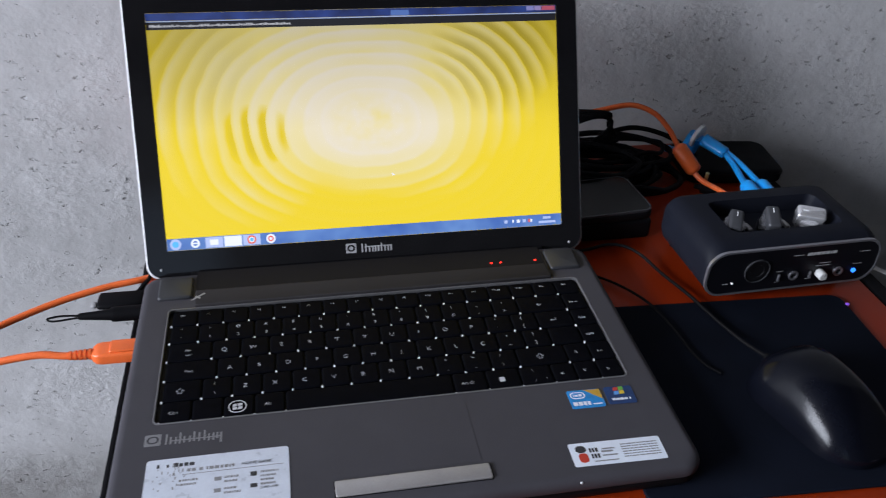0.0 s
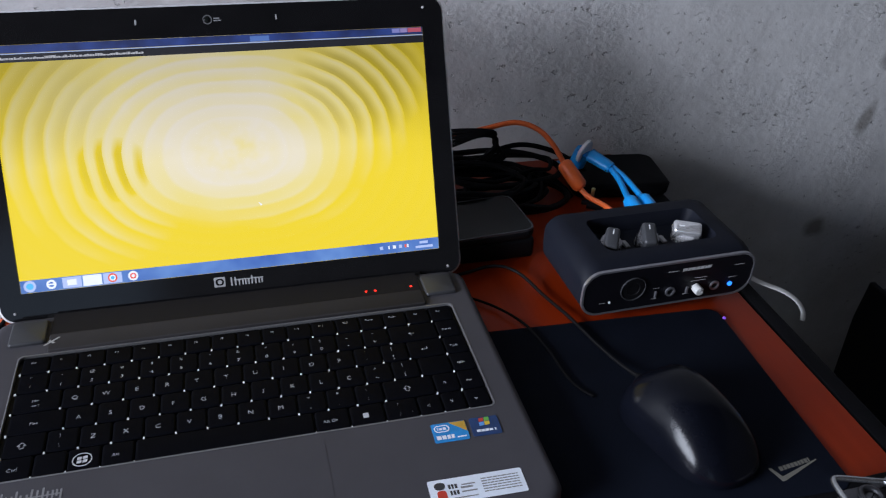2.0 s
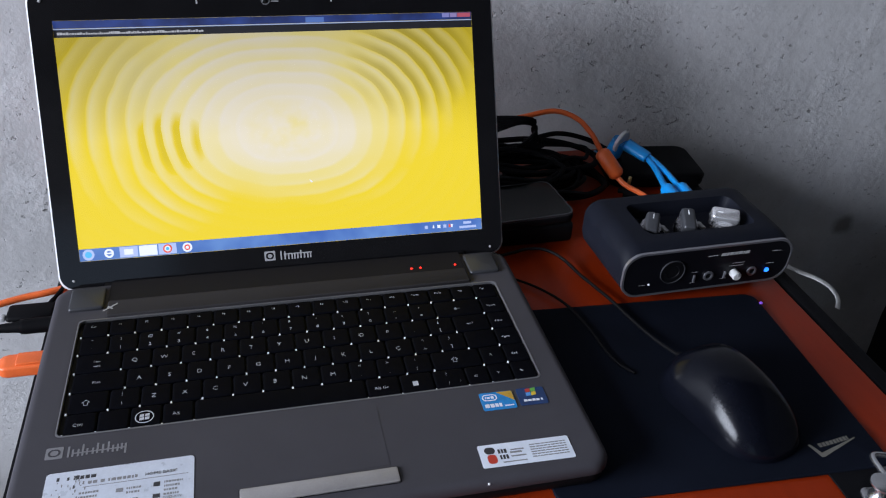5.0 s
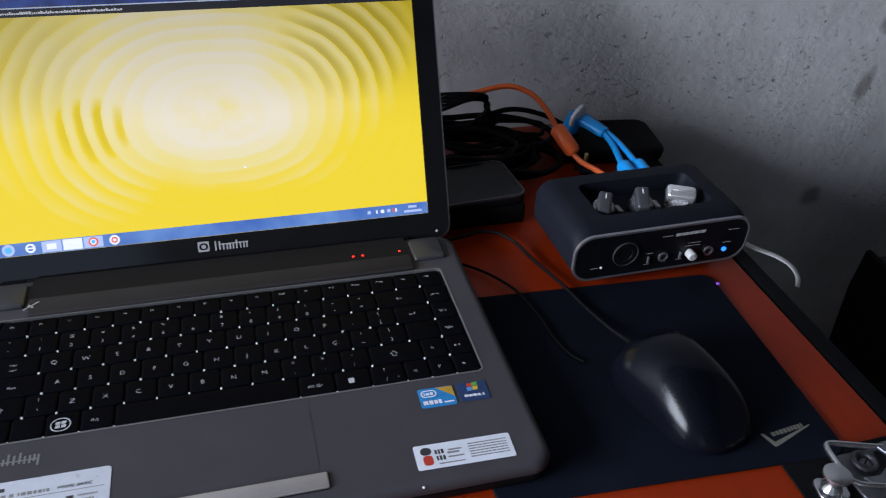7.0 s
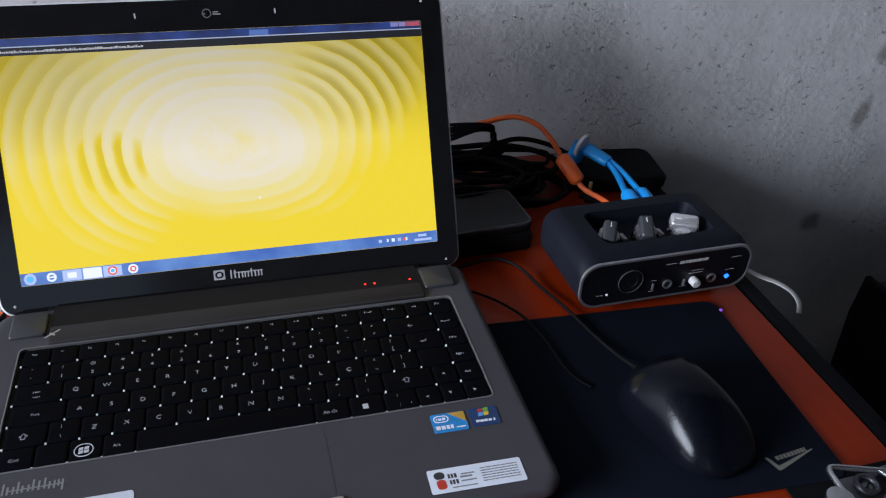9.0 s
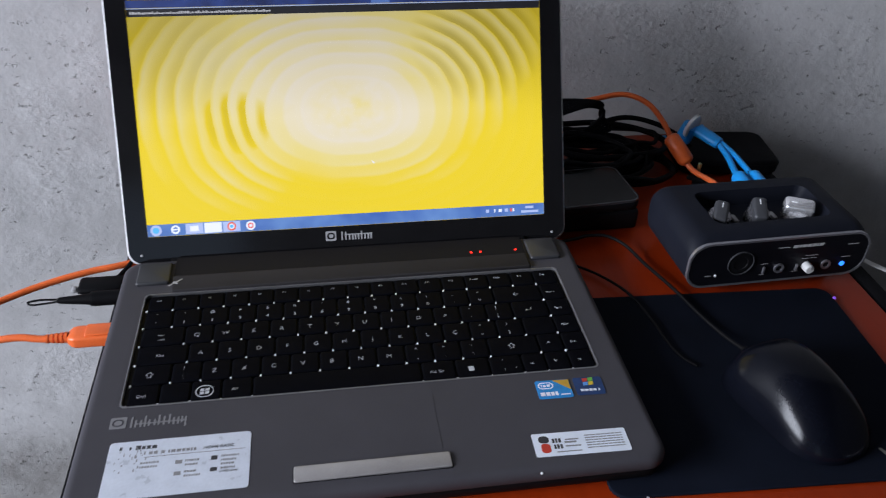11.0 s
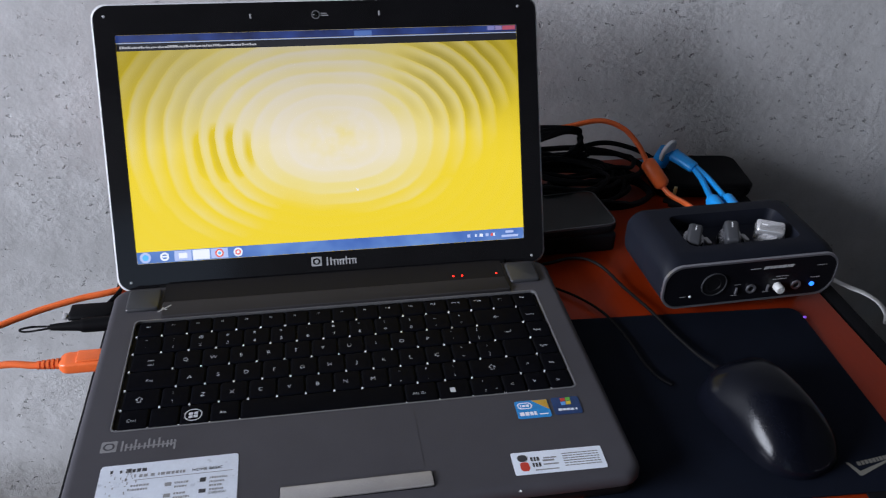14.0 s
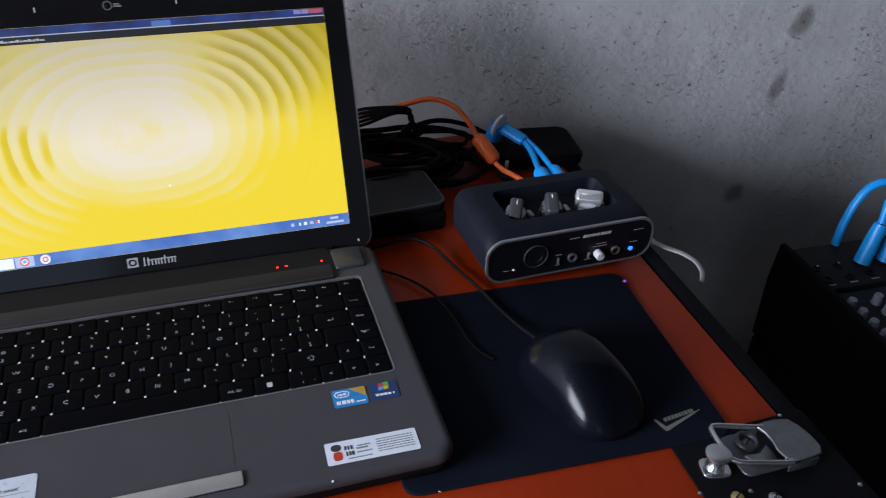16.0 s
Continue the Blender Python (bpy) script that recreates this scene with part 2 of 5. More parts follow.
def screen_material():
    """The lit picture of a music visualiser: cream and yellow ripples."""
    m, nodes, links, b = node_mat("lit screen")
    co = nodes.new("ShaderNodeTexCoord").outputs["Object"]
    f = lambda op, a, c=None, d=None, clamp=False: math_node(nodes, links, op, a, c, d, clamp)
    xyz = nodes.new("ShaderNodeSeparateXYZ")
    links.new(co, xyz.inputs[0])
    x, y = xyz.outputs[0], xyz.outputs[1]
    wob = f("SUBTRACT", noise_at(nodes, links, co, 22, 2), 0.5)
    u, v = f("SUBTRACT", x, 0.0055), f("MULTIPLY", f("SUBTRACT", y, 0.0895), 1.50)
    d4 = f("ADD", f("POWER", f("ABSOLUTE", u), 2.3), f("POWER", f("ABSOLUTE", v), 2.3))
    d = f("ADD", f("POWER", d4, 1 / 2.3), f("MULTIPLY", wob, 0.007))
    d = f("ADD", d, f("MULTIPLY", f("SUBTRACT", noise_at(nodes, links, co, 50, 2), 0.5), 0.0016))
    saw = f("FRACT", f("DIVIDE", d, 0.0133))
    # a ripple brightens outwards and breaks off sharply
    crest = f("MULTIPLY", f("POWER", saw, 1.4), f("MULTIPLY_ADD", saw, -4.5, 4.5, True))

    def hump(cx, cy, rx, ry):
        a, c = f("DIVIDE", f("SUBTRACT", x, cx), rx), f("DIVIDE", f("SUBTRACT", y, cy), ry)
        return f("SUBTRACT", 1.25, f("ADD", f("MULTIPLY", a, a), f("MULTIPLY", c, c)), None, True)

    def oval(cx, cy, rx, ry, gain, top):
        a, c = f("DIVIDE", f("SUBTRACT", x, cx), rx), f("DIVIDE", f("SUBTRACT", y, cy), ry)
        r = f("ADD", f("SQRT", f("ADD", f("MULTIPLY", a, a), f("MULTIPLY", c, c))), f("MULTIPLY", wob, 0.3))
        return f("MULTIPLY_ADD", r, -gain, top, True)

    # cream cloud across the upper part and the cream heart of the ripples
    white = f("MAXIMUM", oval(-0.020, 0.128, 0.106, 0.072, 1.3, 1.62), oval(0.006, 0.089, 0.078, 0.043, 1.3, 1.72))
    fade = f("MULTIPLY_ADD", noise_at(nodes, links, co, 17, 2), 2.0, -0.25, True)
    inner = f("MULTIPLY_ADD", d, 17.0, -0.30, True)
    power = f("MAXIMUM", f("MAXIMUM", hump(-0.086, 0.066, 0.048, 0.048), hump(-0.132, 0.110, 0.038, 0.065)), f("MAXIMUM", hump(0.088, 0.112, 0.050, 0.052), f("MULTIPLY", hump(0.040, 0.048, 0.055, 0.018), 0.8)))
    power = f("MAXIMUM", f("MULTIPLY", power, fade), f("MULTIPLY", hump(0.105, 0.136, 0.048, 0.042), 1.0))
    groove = f("MULTIPLY", f("MULTIPLY", white, f("SUBTRACT", 1.0, crest)), f("MULTIPLY", inner, f("MULTIPLY_ADD", fade, 0.42, 0.06)))
    ridge = f("MULTIPLY", f("MULTIPLY", f("SUBTRACT", 1.0, white), crest), f("MULTIPLY_ADD", power, 0.66, 0.02))
    amount = f("ADD", f("SUBTRACT", white, groove), ridge, None, True)
    swirl = f("MULTIPLY", f("SUBTRACT", 1.0, f("MULTIPLY", d, 24.0), None, True), f("MULTIPLY_ADD", noise_at(nodes, links, co, 60, 2), 1.6, -0.4, True))
    wedge = f("MULTIPLY", hump(-0.083, 0.083, 0.026, 0.022), f("MULTIPLY_ADD", saw, -3.2, 1.7, True))
    amount = f("SUBTRACT", amount, f("ADD", f("MULTIPLY", swirl, 0.75), f("MULTIPLY", wedge, 0.8)), None, True)
    colour = nodes.new("ShaderNodeValToRGB")
    e = colour.color_ramp.elements
    e[0].position, e[0].color = 0.0, (0.70, 0.53, 0.022, 1)
    e[1].position, e[1].color = 1.0, (0.655, 0.60, 0.525, 1)
    k = e.new(0.5)
    k.color = (0.67, 0.57, 0.22, 1)
    links.new(amount, colour.inputs[0])
    # darker towards the upper corners
    corner = f("MULTIPLY", f("MULTIPLY_ADD", f("ABSOLUTE", x), 9.0, -0.65, True), f("MULTIPLY_ADD", y, 9.0, -0.6, True))
    dim = f("MULTIPLY", f("MULTIPLY_ADD", corner, -0.40, 1.0), f("MULTIPLY_ADD", f("MULTIPLY_ADD", y, 11.0, -0.95, True), -0.42, 1.0))
    arcs = f("MULTIPLY", f("MAXIMUM", hump(0.108, 0.140, 0.050, 0.045), f("MULTIPLY", hump(-0.125, 0.140, 0.045, 0.045), 0.35)), f("MULTIPLY_ADD", saw, -2.5, 1.6, True))
    dim = f("MULTIPLY", dim, f("MULTIPLY_ADD", arcs, -0.34, 1.0))
    sc = nodes.new("ShaderNodeVectorMath")
    sc.operation = "SCALE"
    links.new(colour.outputs[0], sc.inputs[0])
    links.new(f("MULTIPLY", dim, f("MULTIPLY_ADD", wedge, -0.18, 1.0)), sc.inputs["Scale"])
    links.new(sc.outputs[0], b.inputs["Emission Color"])
    b.inputs["Emission Strength"].default_value = 1.25
    b.inputs["Base Color"].default_value = (0.01, 0.01, 0.01, 1)
    b.inputs["Roughness"].default_value = 0.25
    return m


def bar_material(name, colours, scale=40.0, strength=1.0):
    """A glassy blue strip of the lit screen, uneven along its length."""
    m, nodes, links, b = node_mat(name)
    co = nodes.new("ShaderNodeTexCoord").outputs["Object"]
    links.new(ramp_between(nodes, links, noise_at(nodes, links, co, scale, 3), colours[0], colours[1], 0.35, 0.65), b.inputs["Emission Color"])
    b.inputs["Emission Strength"].default_value = strength
    b.inputs["Base Color"].default_value = (0.01, 0.01, 0.01, 1)
    return m


def wood_material():
    """Dark red varnished wood with grain along y."""
    m, nodes, links, b = node_mat("red varnished wood")
    co = nodes.new("ShaderNodeTexCoord").outputs["Object"]
    mp = nodes.new("ShaderNodeMapping")
    mp.inputs["Scale"].default_value = (9, 0.8, 9)
    links.new(co, mp.inputs["Vector"])
    streak, blot = noise_at(nodes, links, mp.outputs[0], 14, 6, 0.6), noise_at(nodes, links, co, 7, 4)
    tone = math_node(nodes, links, "ADD", math_node(nodes, links, "MULTIPLY", streak, 0.6), math_node(nodes, links, "MULTIPLY", blot, 0.4))
    links.new(ramp_between(nodes, links, tone, (0.28, 0.025, 0.003), (0.35, 0.032, 0.004), 0.3, 0.7), b.inputs["Base Color"])
    links.new(math_node(nodes, links, "MULTIPLY_ADD", blot, 0.25, 0.25), b.inputs["Roughness"])
    b.inputs["Coat Weight"].default_value, b.inputs["Coat Roughness"].default_value = 0.06, 0.2
    b.inputs["Specular IOR Level"].default_value = 0.12
    bp = nodes.new("ShaderNodeBump")
    bp.inputs["Strength"].default_value, bp.inputs["Distance"].default_value = 0.12, 0.0004
    links.new(streak, bp.inputs["Height"])
    links.new(bp.outputs[0], b.inputs["Normal"])
    return m


PLASTER, SCREEN, WOOD = plaster_material(), screen_material(), wood_material()
# Unseen walls, floor and ceiling are coloured dark to cut reflections and bounced light.
RAW = surface("cement darkened against bounce", (0.07, 0.066, 0.062), 0.9, scale=5, grain=200, bump=0.3, depth=0.002)
FLOOR = surface("grey cement floor", (0.07, 0.066, 0.062), 0.85, scale=6, grain=300, bump=0.3, depth=0.002)
DARK_CEILING = surface("boards darkened against bounce", (0.035, 0.03, 0.026), 0.8, scale=4, grain=200, bump=0.1)
DECK = surface("grey-brown brushed deck", (0.056, 0.054, 0.062), 0.62, 0.0, 0.1, 30, 1600, 0.06, 0.0002, spec=0.15)
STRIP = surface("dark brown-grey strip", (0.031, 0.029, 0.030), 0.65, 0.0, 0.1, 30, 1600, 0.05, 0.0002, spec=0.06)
SHELL = surface("black shell plastic", (0.005, 0.005, 0.006), 0.5, vary=0.2, spec=0.3, ior=1.3)
SILVER = surface("silver plastic", (0.62, 0.62, 0.64), 0.35, 0.15, 0.08, 60, 1200, 0.03)
SILVER_DARK = surface("dull silver plastic", (0.2, 0.2, 0.21), 0.35, 0.5, 0.08, 60, 1200, 0.03)
HINGE = surface("dull grey hinge plastic", (0.040, 0.041, 0.046), 0.45, 0.2, 0.1, 60, 1200, 0.03)
PIANO = surface("glossy black bezel", (0.006, 0.006, 0.007), 0.12, vary=0.2, bump=0, spread=0.04)
# The strip's brown, darkened for the shade under the lid.
RECESS_SHADED = surface("strip brown with lid shade", (0.012, 0.011, 0.012), 0.7, 0.0, 0.1, 30, 1600, 0.05, 0.0002, spec=0.1)
KEY = surface("black key plastic", (0.0028, 0.0030, 0.0046), 0.5, vary=0.25, scale=90, bump=0.03, spread=0.06, spec=0.3, ior=1.10)
LEGEND = surface("white print", (0.50, 0.51, 0.55), 0.6, vary=0.1, bump=0)
PLATE = surface("bright metal plate", (0.80, 0.81, 0.84), 0.35, 0.1, bump=0)
PALE = surface("pale grey print", (0.36, 0.36, 0.37), 0.5, bump=0)
DULL_PRINT = surface("dull grey print", (0.19, 0.19, 0.2), 0.5, bump=0)
BUTTON = surface("worn silver button", (0.36, 0.345, 0.34), 0.38, 0.4, 0.12, 60, 900, 0.05)
PAPER = surface("white sticker", (0.72, 0.77, 0.86), 0.35, vary=0.07, scale=90, bump=0.04)
PAPER_WORN = surface("silver-white sticker", (0.60, 0.64, 0.72), 0.3, 0.1, 0.1, 70, 600, 0.06)
INK = surface("black print", (0.03, 0.03, 0.035), 0.5, bump=0)
INK_GREY = surface("grey print", (0.22, 0.22, 0.23), 0.5, bump=0)
BLUE_STICK = surface("blue sticker", (0.02, 0.22, 0.55), 0.25, bump=0, vary=0.2, scale=120)
NAVY_STICK = surface("navy sticker", (0.01, 0.035, 0.12), 0.22, bump=0, vary=0.3, scale=120)
OCHRE = surface("ochre print", (0.5, 0.3, 0.03), 0.3, bump=0)
RED_INK = surface("red print", (0.5, 0.04, 0.02), 0.4, bump=0)
GREEN_INK = surface("green print", (0.12, 0.4, 0.05), 0.4, bump=0)
SKY_INK = surface("light blue print", (0.1, 0.3, 0.7), 0.4, bump=0)
YELLOW_INK = surface("yellow print", (0.7, 0.5, 0.03), 0.4, bump=0)
ORANGE = surface("orange cable plastic", (0.78, 0.14, 0.03), 0.35, vary=0.1, scale=60, bump=0.04)
BLUE = surface("bright blue plastic", (0.01, 0.28, 0.72), 0.4, vary=0.12, scale=60, bump=0.04)
WHITE = surface("white plastic", (0.72, 0.73, 0.74), 0.4, vary=0.06, bump=0.03)
BLACK = surface("black cable rubber", (0.004, 0.004, 0.005), 0.55, spec=0.3, ior=1.2, vary=0.3, bump=0.08)
GREY_CABLE = surface("dark grey cable", (0.004, 0.004, 0.005), 0.5, spec=0.12, vary=0.2, bump=0.05)
CLOTH = surface("black mouse pad cloth", (0.0052, 0.0070, 0.0132), 0.85, vary=0.3, scale=25, grain=2200, bump=0.35, depth=0.0003, spec=0.06)
RUBBER = surface("blue-black rubber body", (0.0070, 0.0083, 0.0138), 0.6, vary=0.2, spec=0.3, ior=1.3, scale=50, grain=1500, bump=0.1, depth=0.0002)
FACE = surface("black front panel", (0.004, 0.004, 0.006), 0.4, vary=0.2, bump=0.02, spec=0.2)
RIM = surface("brushed steel rim", (0.30, 0.30, 0.33), 0.38, 0.8, 0.08, 50, 900, 0.05)
KNOB_DARK = surface("dark grey knob plastic", (0.05, 0.052, 0.058), 0.4, 0.2, 0.1, 80, 900, 0.05)
KNOB = surface("grey metal knob", (0.40, 0.40, 0.43), 0.28, 0.9, 0.1, 80, 900, 0.05)
# Knob metal lightened to stand in for the window's reflection.
KNOB_GLEAM = surface("knob metal with painted gleam", (0.85, 0.85, 0.87), 0.24, 0.75, 0.08, 80, 900, 0.04)
CHROME = surface("worn chrome", (0.55, 0.56, 0.58), 0.22, 0.95, 0.12, 120, 900, 0.06)
DULL_STEEL = surface("scuffed dull steel", (0.19, 0.20, 0.215), 0.36, 0.7, 0.2, 140, 900, 0.12)
STEEL_DARK = surface("dark oiled steel", (0.09, 0.09, 0.10), 0.4, 0.7, 0.2, 140, 900, 0.12)
MOUSE = surface("satin black mouse plastic", (0.003, 0.0036, 0.0065), 0.19, spec=0.16, vary=0.2, bump=0.02, spread=0.05)
VINYL = surface("black vinyl", (0.004, 0.004, 0.005), 0.6, spec=0.3, ior=1.2, vary=0.3, scale=30, grain=700, bump=0.25, depth=0.0005)
GLASS_BLACK = surface("dark phone glass", (0.006, 0.007, 0.007), 0.14, spec=0.25, vary=0.2, bump=0, spread=0.03)
GOLD = surface("gilt connector", (0.6, 0.5, 0.2), 0.3, 0.8, bump=0)
CHEEK = surface("matt black board", (0.007, 0.007, 0.008), 0.8, spec=0.06, vary=0.3, scale=30, grain=700, bump=0.2)
PANEL_GREY = surface("dark grey mixer panel", (0.007, 0.008, 0.009), 0.6, spec=0.2, vary=0.2, bump=0.05)
KNOB_WHITE = surface("pale knob plastic", (0.17, 0.18, 0.215), 0.45, bump=0.03)
RED_LED, BLUE_LED, AMBER_LED = glowing("red led", (1, 0.05, 0.02), 4.0), glowing("blue led", (0.02, 0.16, 1.0), 2.6), glowing("amber led", (1, 0.02, 0.01), 3.0)
# White dimmed in its colour, since the strap lies in shadow.
DIMMED_WHITE = surface("dimmed white", (0.50, 0.50, 0.49), 0.5, vary=0.1, bump=0.05)
VIOLET = glowing("violet glow", (0.30, 0.10, 0.85), 0.5)

# ---- the room ----
x0, x1 = ROOM_X
y0, y1 = ROOM_Y


def structure(name, bm, material, label, category):
    ob = part(name, bm, material, None, label, smooth=False, kind="structure")
    return tagged(ob, category=category)


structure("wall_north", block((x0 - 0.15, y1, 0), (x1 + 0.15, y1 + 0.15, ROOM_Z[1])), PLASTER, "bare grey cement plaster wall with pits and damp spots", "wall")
# The south wall's opening only holds the fill lamp.
bm = block((x0 - 0.15, y0 - 0.15, 0), (FILL_X[0], y0, ROOM_Z[1]))
block((FILL_X[1], y0 - 0.15, 0), (x1 + 0.15, y0, ROOM_Z[1]), bm=bm)
block((FILL_X[0], y0 - 0.15, FILL_Z[1]), (FILL_X[1], y0, ROOM_Z[1]), bm=bm)
structure("wall_south", bm, RAW, "unseen cement wall darkened against bounced light, with an added opening", "wall")
structure("wall_east", block((x1, y0, 0), (x1 + 0.15, y1, ROOM_Z[1])), RAW, "unseen cement plaster side wall darkened against bounced light", "wall")
bm = block((x0 - 0.15, y0, 0), (x0, WINDOW_Y[0], ROOM_Z[1]))
block((x0 - 0.15, WINDOW_Y[1], 0), (x0, y1, ROOM_Z[1]), bm=bm)
block((x0 - 0.15, WINDOW_Y[0], 0), (x0, WINDOW_Y[1], WINDOW_Z[0]), bm=bm)
block((x0 - 0.15, WINDOW_Y[0], WINDOW_Z[1]), (x0, WINDOW_Y[1], ROOM_Z[1]), bm=bm)
structure("wall_west", bm, RAW, "unseen cement wall darkened against bounced light, with a window opening", "wall")
structure("floor", block((x0 - 0.15, y0 - 0.15, -0.1), (x1 + 0.15, y1 + 0.15, 0)), FLOOR, "grey cement floor", "floor")
structure("ceiling", block((x0 - 0.15, y0 - 0.15, ROOM_Z[1]), (x1 + 0.15, y1 + 0.15, ROOM_Z[1] + 0.12)), DARK_CEILING, "unseen board ceiling kept dark against bounced light", "ceiling")
structure("ground", block((-60, -60, -0.4), (60, 60, -0.11)), FLOOR, "grey ground outside the room", "ground")

# ---- the case-like table ----
TX0, TX1, TY0, TY1 = -0.176, 0.404, -0.20, 0.446
table = thing("table", (0.12, 0.1, 0), "red varnished wooden table top with black vinyl edging", "table")
part("top_panel", block((TX0, TY0, TOP - 0.02), (TX1, TY1, TOP), 0.0015), WOOD, table, "red varnished wooden panel")
part("edging", block((TX1 + 0.0005, TY0 - 0.012, TOP - 0.05), (TX1 + 0.019, TY1, TOP - 0.0008), 0.004, 3), VINYL, table, "black vinyl edge strip")
part("edging", block((TX0 - 0.006, TY0 - 0.012, TOP - 0.05), (TX0 - 0.0005, TY1, TOP - 0.0008), 0.002, 2), VINYL, table, "black vinyl edge strip")
part("edging", block((TX0, TY0 - 0.012, TOP - 0.05), (TX1, TY0 - 0.0005, TOP - 0.0008), 0.004, 3), VINYL, table, "black vinyl edge strip")
part("corner_plate", slab([(TX0 - 0.005, TY0), (-0.085, TY0), (-0.085, -0.012), (TX0 - 0.005, -0.012)], TOP + 0.0003, TOP + 0.0018, 0.0006), VINYL, table, "black vinyl corner covering")
part("corner_plate", slab([(0.311, TY0), (TX1 + 0.017, TY0), (TX1 + 0.017, -0.010), (0.315, -0.013)], TOP + 0.0003, TOP + 0.0018, 0.0006), VINYL, table, "black vinyl corner covering")
# Unseen deep body, added to keep window light off the lower wall.
part("light_blocker", block((TX0 + 0.002, TY0 + 0.002, TOP - 0.36), (TX1 - 0.002, TY1 - 0.006, TOP - 0.021)), VINYL, table, "unseen black body blocking light under the top")
for lx, ly in ((TX0 + 0.015, TY0 + 0.015), (TX1 - 0.055, TY0 + 0.015), (TX0 + 0.015, TY1 - 0.06), (TX1 - 0.055, TY1 - 0.06)):
    part("leg", block((lx, ly, 0), (lx + 0.045, ly + 0.045, TOP - 0.361), 0.004), VINYL, table)
for px, py in ((0.320, -0.013), (0.403, -0.012), (0.313, -0.055), (0.345, -0.062), (0.416, -0.077)):
    part("pin", lathe([(0.0016, 0), (0.0016, 0.0004), (0.0008, 0.0009)], 10), CHROME, table, "tiny bright pin", pose(px, py, TOP + 0.0018))


# ---- laptop ----
DZ = 0.78
HW, BACK = 0.1718, 0.236
laptop = thing("laptop", (0, 0.12, TOP), "open grey laptop with black keys and a lit yellow screen", "laptop")
KX0, KX1, KY0, KY1 = -0.1505, 0.1518, 0.0812, 0.1915
base = part("base", slab(ring_points(-HW + 0.001, 0.002, HW - 0.001, BACK, 0.012), TOP + 0.0035, DZ - 0.0095, 0.004), SHELL, laptop, "black underside shell")
for fx, fy in ((-0.145, 0.03), (0.145, 0.03), (-0.145, 0.21), (0.145, 0.21)):
    part("foot", lathe([(0.006, 0), (0.007, 0.001), (0.007, 0.0036)], 14), BLACK, laptop, M=pose(fx, fy, TOP))
# the deck: rim rounded outside, with a well for the keys
outer = ring_points(-HW, 0.0, HW, BACK, 0.013, 8)
well = ring_points(KX0 - 0.0006, KY0 - 0.0006, KX1 + 0.0006, KY1 + 0.0006, 0.004, 8)
bm = bmesh.new()
loops = []
for d, z in ((0.0012, DZ - 0.0095), (0.0, DZ - 0.0075), (0.0, DZ - 0.004), (0.0008, DZ - 0.0018), (0.0024, DZ - 0.0005), (0.0045, DZ), (0.0060, DZ)):
    loops.append([(x, y, z) for x, y in inset(outer, d)])
loops += [[(x, y, DZ) for x, y in inset(well, -0.0020)], [(x, y, DZ) for x, y in inset(well, -0.0008)], [(x, y, DZ - 0.0003) for x, y in well], [(x, y, DZ - 0.0034) for x, y in well]]
deck = part("deck", loft(loops, caps=False), DECK, laptop, "grey-brown metallic palm rest")
part("key_plate", slab(ring_points(KX0 - 0.0006, KY0 - 0.0006, KX1 + 0.0006, KY1 + 0.0006, 0.004, 8), DZ - 0.0040, DZ - 0.0032), SHELL, laptop)
part("key_rim", frame_plate(inset(well, -0.0006), inset(well, 0.0003), DZ - 0.002, DZ + 0.00025), SILVER_DARK, laptop, "thin bright rim round the keys")
# The recess carries the lid's shadow in its colour.
part("hinge_recess", slab(ring_points(-0.1335, 0.2113, 0.1335, 0.2350, 0.001, 2), DZ - 0.001, DZ + 0.0012), RECESS_SHADED, laptop, "strip recess darkened for the lid's shade")
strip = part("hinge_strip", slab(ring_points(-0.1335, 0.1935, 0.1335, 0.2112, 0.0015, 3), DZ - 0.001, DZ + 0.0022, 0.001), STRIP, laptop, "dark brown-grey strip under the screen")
for s in (-1, 1):
    part("hinge_cover", slab(ring_points(min(s * 0.1360, s * 0.1600), 0.2035, max(s * 0.1360, s * 0.1600), 0.2285, 0.002, 4), DZ - 0.001, DZ + 0.0026, 0.0014), HINGE, laptop, "dark silver hinge cover")
barrel = tube([(-0.139, 0.2390, DZ - 0.0055), (0.139, 0.2390, DZ - 0.0055)], 0.0045, 14, 1)
part("hinge_barrel", barrel, SHELL, laptop)
for lx in (0.0913, 0.0986, 0.1267):
    part("status_light", lathe([(0.0009, 0), (0.0009, 0.0004), (0.0004, 0.0007)], 10), AMBER_LED, laptop, "glowing red status light", pose(lx, 0.2172, DZ + 0.0012))
bm = slab([(-0.1362, 0.1988), (-0.1352, 0.1984), (-0.1262, 0.2058), (-0.1272, 0.2066)], 0, 0.00015)
slab([(-0.1335, 0.2025), (-0.1325, 0.2040), (-0.1290, 0.2010), (-0.1298, 0.2000)], 0, 0.0001, bm=bm)
part("wireless_mark", bm, PALE, laptop, "small pale printed mark", pose(0, 0, DZ + 0.0023))

# touch pad, its button and outline
part("touchpad", slab(ring_points(-0.0465, 0.0235, 0.0395, 0.0725, 0.0015, 3), DZ - 0.0003, DZ + 0.00012), DECK, laptop, "grey-brown touch pad")
part("button_well", slab(ring_points(-0.0472, 0.0092, 0.0438, 0.0214, 0.0012, 3), DZ - 0.0005, DZ + 0.00012), SHELL, laptop)
part("button", slab(ring_points(-0.0466, 0.0098, 0.0432, 0.0208, 0.001, 3), DZ - 0.0003, DZ + 0.0012, 0.0005), BUTTON, laptop, "worn silver touch pad button")

# keys
key_meshes = {}


